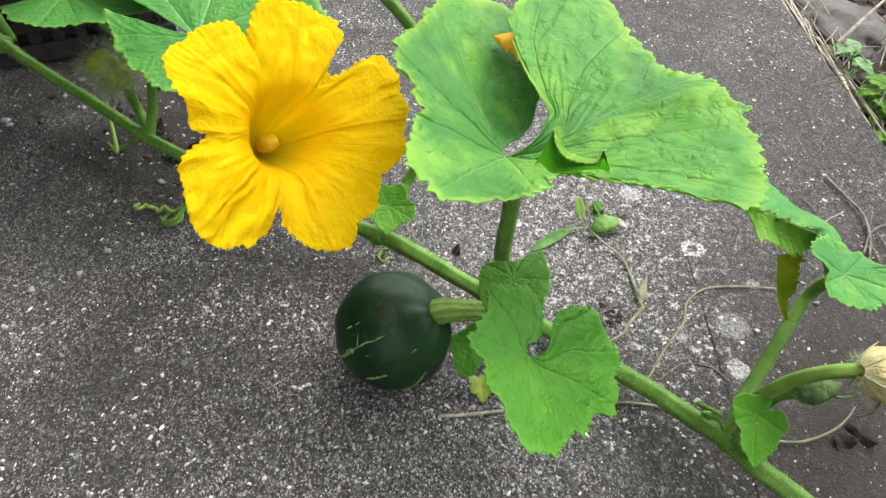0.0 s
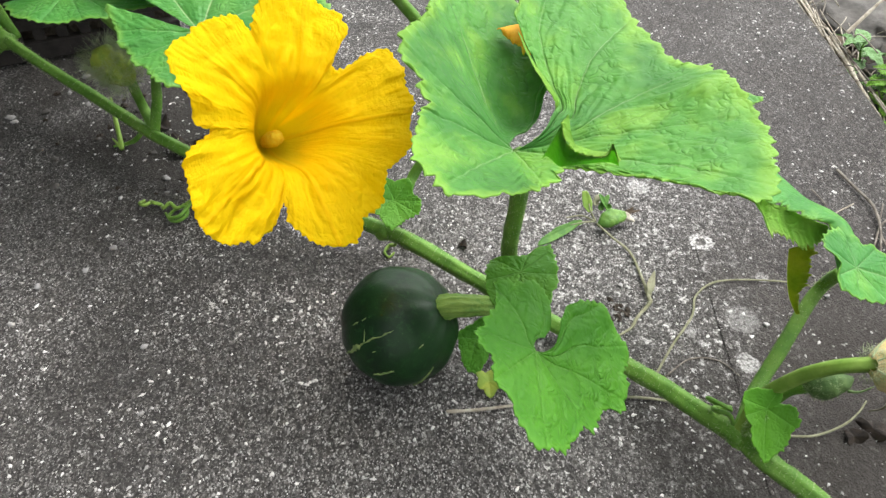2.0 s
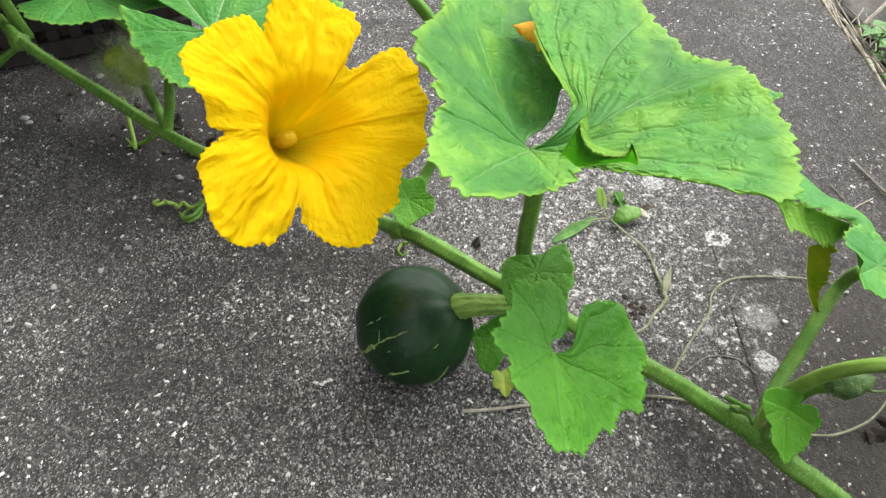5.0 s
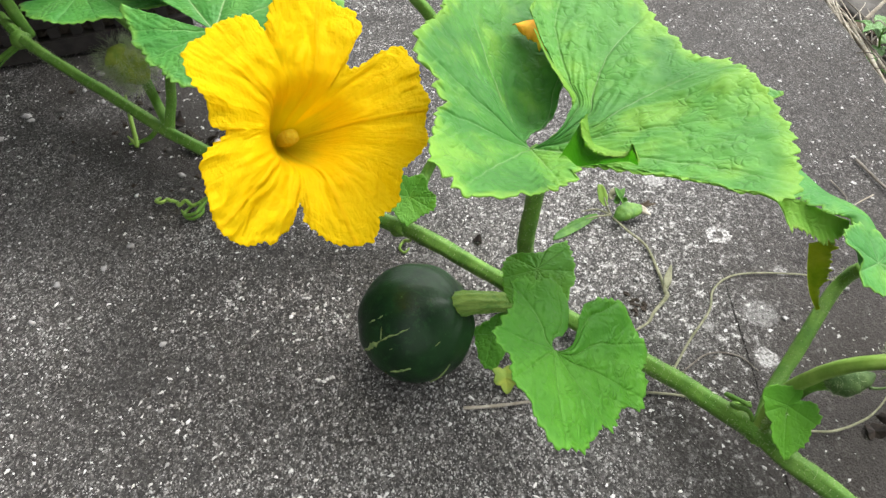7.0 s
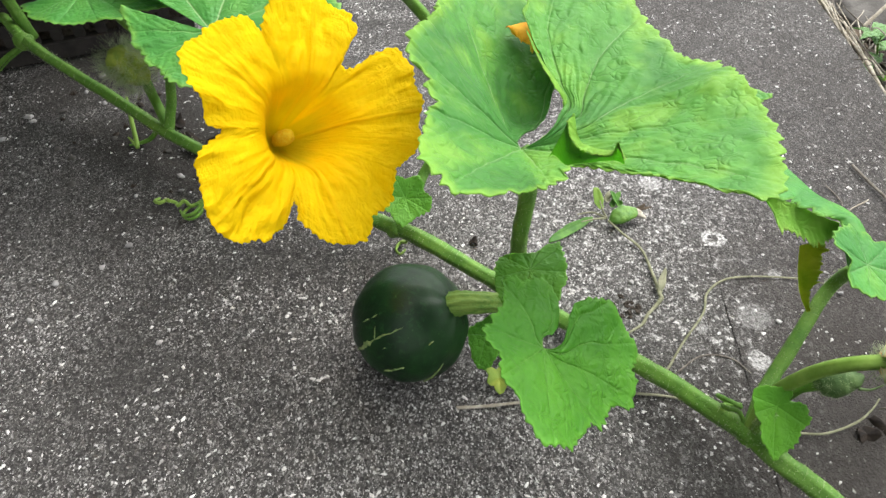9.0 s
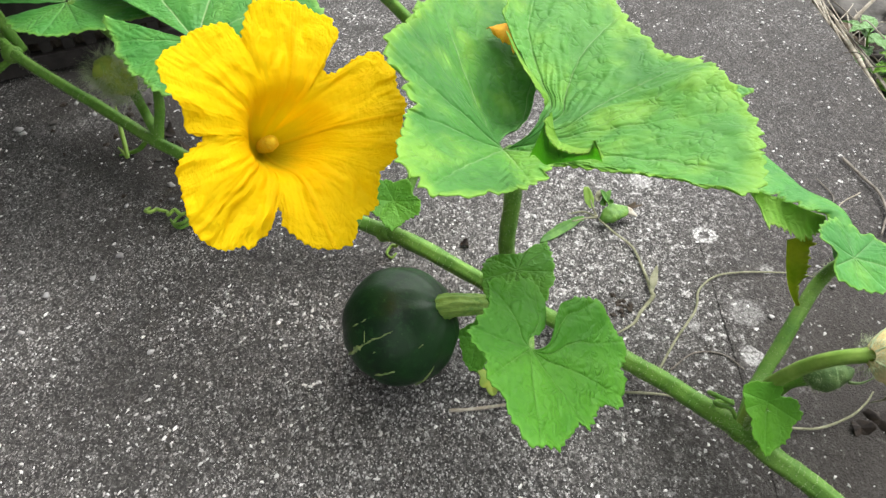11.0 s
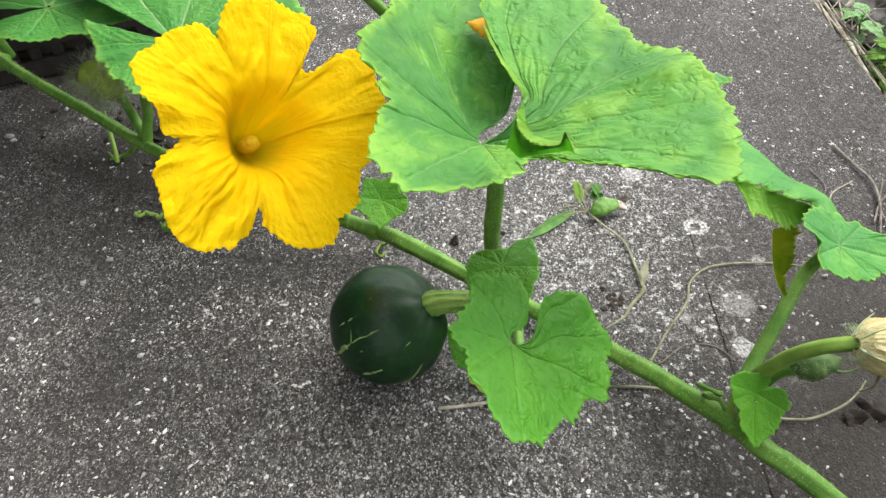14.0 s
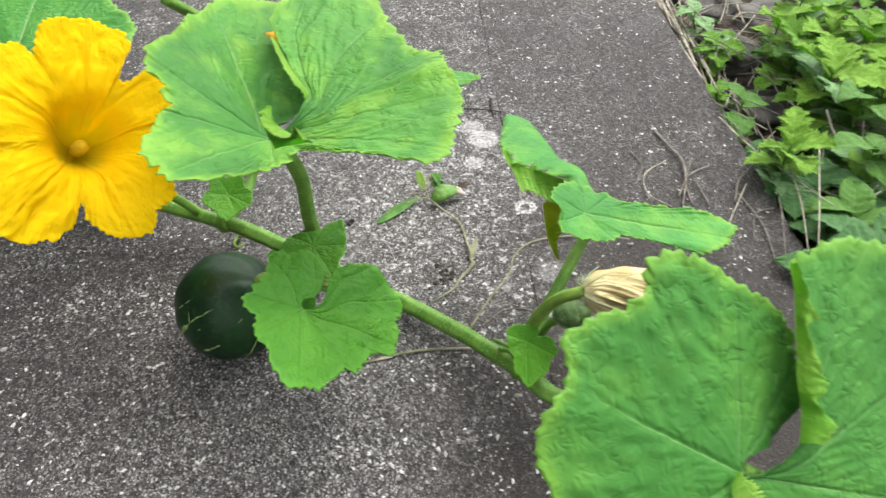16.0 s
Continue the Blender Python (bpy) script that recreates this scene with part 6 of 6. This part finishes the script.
# placed clumps; shade 1 gives the lower ovate ones a colour darkened for shade
for row in ((0.605, 0.578, 0.105, "cut", 2, 0.060, 14, (-0.003, -0.008), 1), (0.717, 0.725, 0.110, "cut", 2, 0.082, 14, (0, -0.01), 1), (0.612, 0.718, 0.07, "ovate", 0, 0.06, 4, (0, 0), 0),
            (0.735, 0.665, 0.105, "ovate", 0, 0.075, 7, (0, 0), 0), (0.708, 0.575, 0.095, "ovate", 0, 0.08, 8, (0, 0), 0), (0.725, 0.827, 0.10, "cut", 0, 0.07, 11, (0, 0), 1), (0.80, 0.72, 0.11, "cut", 2, 0.075, 10, (0, 0), 1), (0.77, 0.93, 0.12, "cut", 2, 0.07, 11, (0, 0), 1),
            (0.765, 0.815, 0.11, "cut", 2, 0.07, 9, (0, 0.01), 1), (0.80, 0.79, 0.125, "cut", 2, 0.072, 9, (0, 0), 1), (0.715, 0.875, 0.10, "cut", 2, 0.055, 8, (0, 0), 1), (0.80, 0.88, 0.12, "cut", 2, 0.065, 8, (0, 0), 1), (0.725, 0.68, 0.06, "ovate", 0, 0.06, 4, (0, 0), 0), (0.845, 0.82, 0.14, "cut", 2, 0.07, 9, (0, 0), 1),
            (0.635, 0.885, 0.06, "cut", 0, 0.05, 9, (0, 0), 0), (0.665, 0.915, 0.05, "cut", 0, 0.04, 7, (0, 0), 0), (0.640, 0.990, 0.062, "smooth", 0, 0.062, 7, (-0.008, -0.004), 0),
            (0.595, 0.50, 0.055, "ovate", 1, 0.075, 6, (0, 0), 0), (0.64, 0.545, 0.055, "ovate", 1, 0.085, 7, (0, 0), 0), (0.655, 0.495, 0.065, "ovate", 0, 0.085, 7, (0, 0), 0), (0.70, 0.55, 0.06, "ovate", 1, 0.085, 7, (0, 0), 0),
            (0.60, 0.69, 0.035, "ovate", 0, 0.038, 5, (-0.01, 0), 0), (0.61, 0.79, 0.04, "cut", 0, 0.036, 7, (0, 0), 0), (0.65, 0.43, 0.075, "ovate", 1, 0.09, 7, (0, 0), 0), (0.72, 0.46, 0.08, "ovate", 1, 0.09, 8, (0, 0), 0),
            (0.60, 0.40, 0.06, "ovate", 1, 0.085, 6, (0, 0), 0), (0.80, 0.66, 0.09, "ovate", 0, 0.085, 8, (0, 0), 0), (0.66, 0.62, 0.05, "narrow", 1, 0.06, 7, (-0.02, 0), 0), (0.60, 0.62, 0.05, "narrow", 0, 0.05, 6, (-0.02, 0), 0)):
    weed(*row)
for _ in range(54):
    x, y = wr.uniform(0.63, 1.25), wr.uniform(0.30, 1.55)
    kind = ("cut", "ovate", "cut", "cut", "narrow")[int(wr.integers(0, 5))]
    # cut and ovate weeds below y 0.7 get a leaf colour darkened for shade
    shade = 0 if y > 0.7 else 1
    height, size, count = wr.uniform(0.03, 0.075 if x < 0.8 else 0.12), wr.uniform(0.032, 0.062), int(wr.integers(5, 9))
    if not (x < 0.9 and 0.68 < y < 1.4):
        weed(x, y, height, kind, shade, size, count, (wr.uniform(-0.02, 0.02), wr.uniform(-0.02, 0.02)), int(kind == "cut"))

# flat stones sunk in the soil
for i, (x, y, sx, sy, sz, turn) in enumerate(((0.72, 1.20, 0.075, 0.11, 0.03, 5), (0.69, 0.95, 0.05, 0.06, 0.028, 30), (0.685, 0.78, 0.045, 0.05, 0.026, 10), (0.80, 1.07, 0.06, 0.05, 0.025, 60))):
    part("flat_stone", lump("flat_stone", (sx, sy, sz), MAT["stone"], i * 3.7, 0.35, 4), None, "flat grey stone sunk in the soil", "stone", "flat stones", "", pose(x, y, SOIL + 0.004, 0, 0, turn))

# straw bundle pressed along the slab edge
for k in range(44):
    y0, x0 = wr.uniform(0.78, 1.15), 0.590 + abs(wr.normal(0, 0.008))
    length, drift, z = wr.uniform(0.15, 0.38), wr.normal(0.004, 0.012), SOIL + wr.uniform(0.018, 0.048)
    stalk([(x0, y0, z), (x0 + drift * 0.5, y0 + length * 0.5, z + wr.uniform(-0.004, 0.006)), (x0 + drift, y0 + length, z + wr.uniform(-0.006, 0.006))], wr.uniform(0.001, 0.003), "straw", "dry straw-coloured stalk in the gap beside the slab", "stalk", "dry stalks beside the slab", 18)
for pts in ([(0.587, 0.748, -0.006), (0.590, 0.70, 0.0), (0.600, 0.614, -0.008), (0.612, 0.565, -0.02)], [(0.474, 0.544, 0.002), (0.497, 0.58, 0.003), (0.530, 0.60, 0.002)], [(0.486, 0.529, 0.002), (0.490, 0.57, 0.003), (0.512, 0.615, 0.002)], [(0.505, 0.527, 0.002), (0.502, 0.575, 0.003)], [(0.536, 0.53, 0.002), (0.556, 0.57, 0.004), (0.60, 0.61, 0.002)]):
    stalk(pts, 0.0011, "twig", "dry straw-coloured stalk hanging over the slab edge", "stalk", "dry stalks beside the slab", 24)
# dry stalks in the gap along the slab
for k in range(64):
    y = wr.uniform(0.45, 1.35)
    x = 0.597 + abs(wr.normal(0, 0.03))
    along = wr.normal(1.45, 0.45)
    length = wr.uniform(0.06, 0.2)
    dx, dy = math.cos(along) * length, math.sin(along) * length
    z = SOIL + wr.uniform(0.012, 0.045)
    mid = (x + dx * 0.5 + wr.uniform(-0.012, 0.012), y + dy * 0.5, z + wr.uniform(0.0, 0.015))
    stalk([(x, y, z), mid, (x + dx, y + dy, z + wr.uniform(-0.008, 0.012))], wr.uniform(0.0007, 0.0021), "straw" if k % 3 else "twig", "dry straw-coloured stalk in the gap beside the slab", "stalk", "dry stalks beside the slab", 20)
for pts in ([(0.545, 0.545, 0.002), (0.553, 0.49, 0.003), (0.545, 0.43, 0.002)], [(0.56, 0.56, 0.003), (0.52, 0.50, 0.004), (0.49, 0.455, 0.002)], [(0.575, 0.70, 0.002), (0.585, 0.62, 0.012), (0.60, 0.53, 0.03), (0.615, 0.47, 0.04)],
            [(0.59, 0.55, 0.01), (0.572, 0.49, 0.012), (0.55, 0.42, 0.004)], [(0.61, 0.57, 0.02), (0.595, 0.50, 0.02), (0.575, 0.42, 0.006)], [(0.575, 0.515, 0.004), (0.55, 0.505, 0.006), (0.535, 0.47, 0.003)], [(0.63, 0.56, 0.05), (0.60, 0.48, 0.035), (0.565, 0.38, 0.004)]):
    stalk(pts, 0.0009, "twig" if pts[0][1] < 0.56 else "straw", "dry straw-coloured stalk hanging over the slab edge", "stalk", "dry stalks beside the slab", 26)
stalk([(0.648, 1.07, -0.02), (0.69, 1.105, 0.005), (0.74, 1.145, 0.035)], 0.003, "straw", "thick pale dry stalk leaning over the stones", "stalk", "dry stalks beside the slab", 24)
stalk([(0.690, 0.660, 0.035), (0.693, 0.635, 0.02), (0.705, 0.60, 0.0), (0.712, 0.585, -0.02)], 0.0016, "straw", "pale bent dry stalk among the weeds", "stalk", "dry stalks beside the slab", 24)

# thin grey stalks fallen through the weeds
for k in range(80):
    x, y, turn, length = wr.uniform(0.60, 0.80), wr.uniform(0.50, 1.00), wr.uniform(0.3, 2.6), wr.uniform(0.06, 0.16)
    z = SOIL + wr.uniform(0.02, 0.075)
    dx, dy, sag = math.cos(turn) * length, math.sin(turn) * length, wr.uniform(-0.02, 0.02)
    stalk([(x, y, z), (x + dx * 0.45 + sag, y + dy * 0.5, z + wr.uniform(-0.004, 0.02)), (x + dx, y + dy, z + wr.uniform(-0.03, 0.01))], wr.uniform(0.0006, 0.0013), "twig" if k % 2 else "straw", "thin grey dry stalk fallen among the weeds", "stalk", "dry stalks beside the slab", 20)


def litter(count, seed):
    """Scattered brown leaf litter on the soil."""
    r2 = np.random.default_rng(seed)
    verts, faces = [], []
    for _ in range(count):
        x, y, s, a = r2.uniform(0.6, 1.3), r2.uniform(0.3, 1.6), r2.uniform(0.006, 0.022), r2.uniform(0, 6.28)
        i = len(verts)
        for k in range(7):
            t = a + k * 0.8976
            r = s * r2.uniform(0.5, 1.1)
            verts.append((x + r * math.cos(t), y + r * math.sin(t), SOIL + r2.uniform(0.008, 0.02)))
        verts.append((x, y, SOIL + r2.uniform(0.012, 0.026)))
        faces += [(i + k, i + (k + 1) % 7, i + 7) for k in range(7)]
    return mesh("leaf_litter", verts, faces, MAT["brown"])


part("leaf_litter", litter(560, 9), None, "brown dead leaf litter on the soil", "litter", "", "stuff")
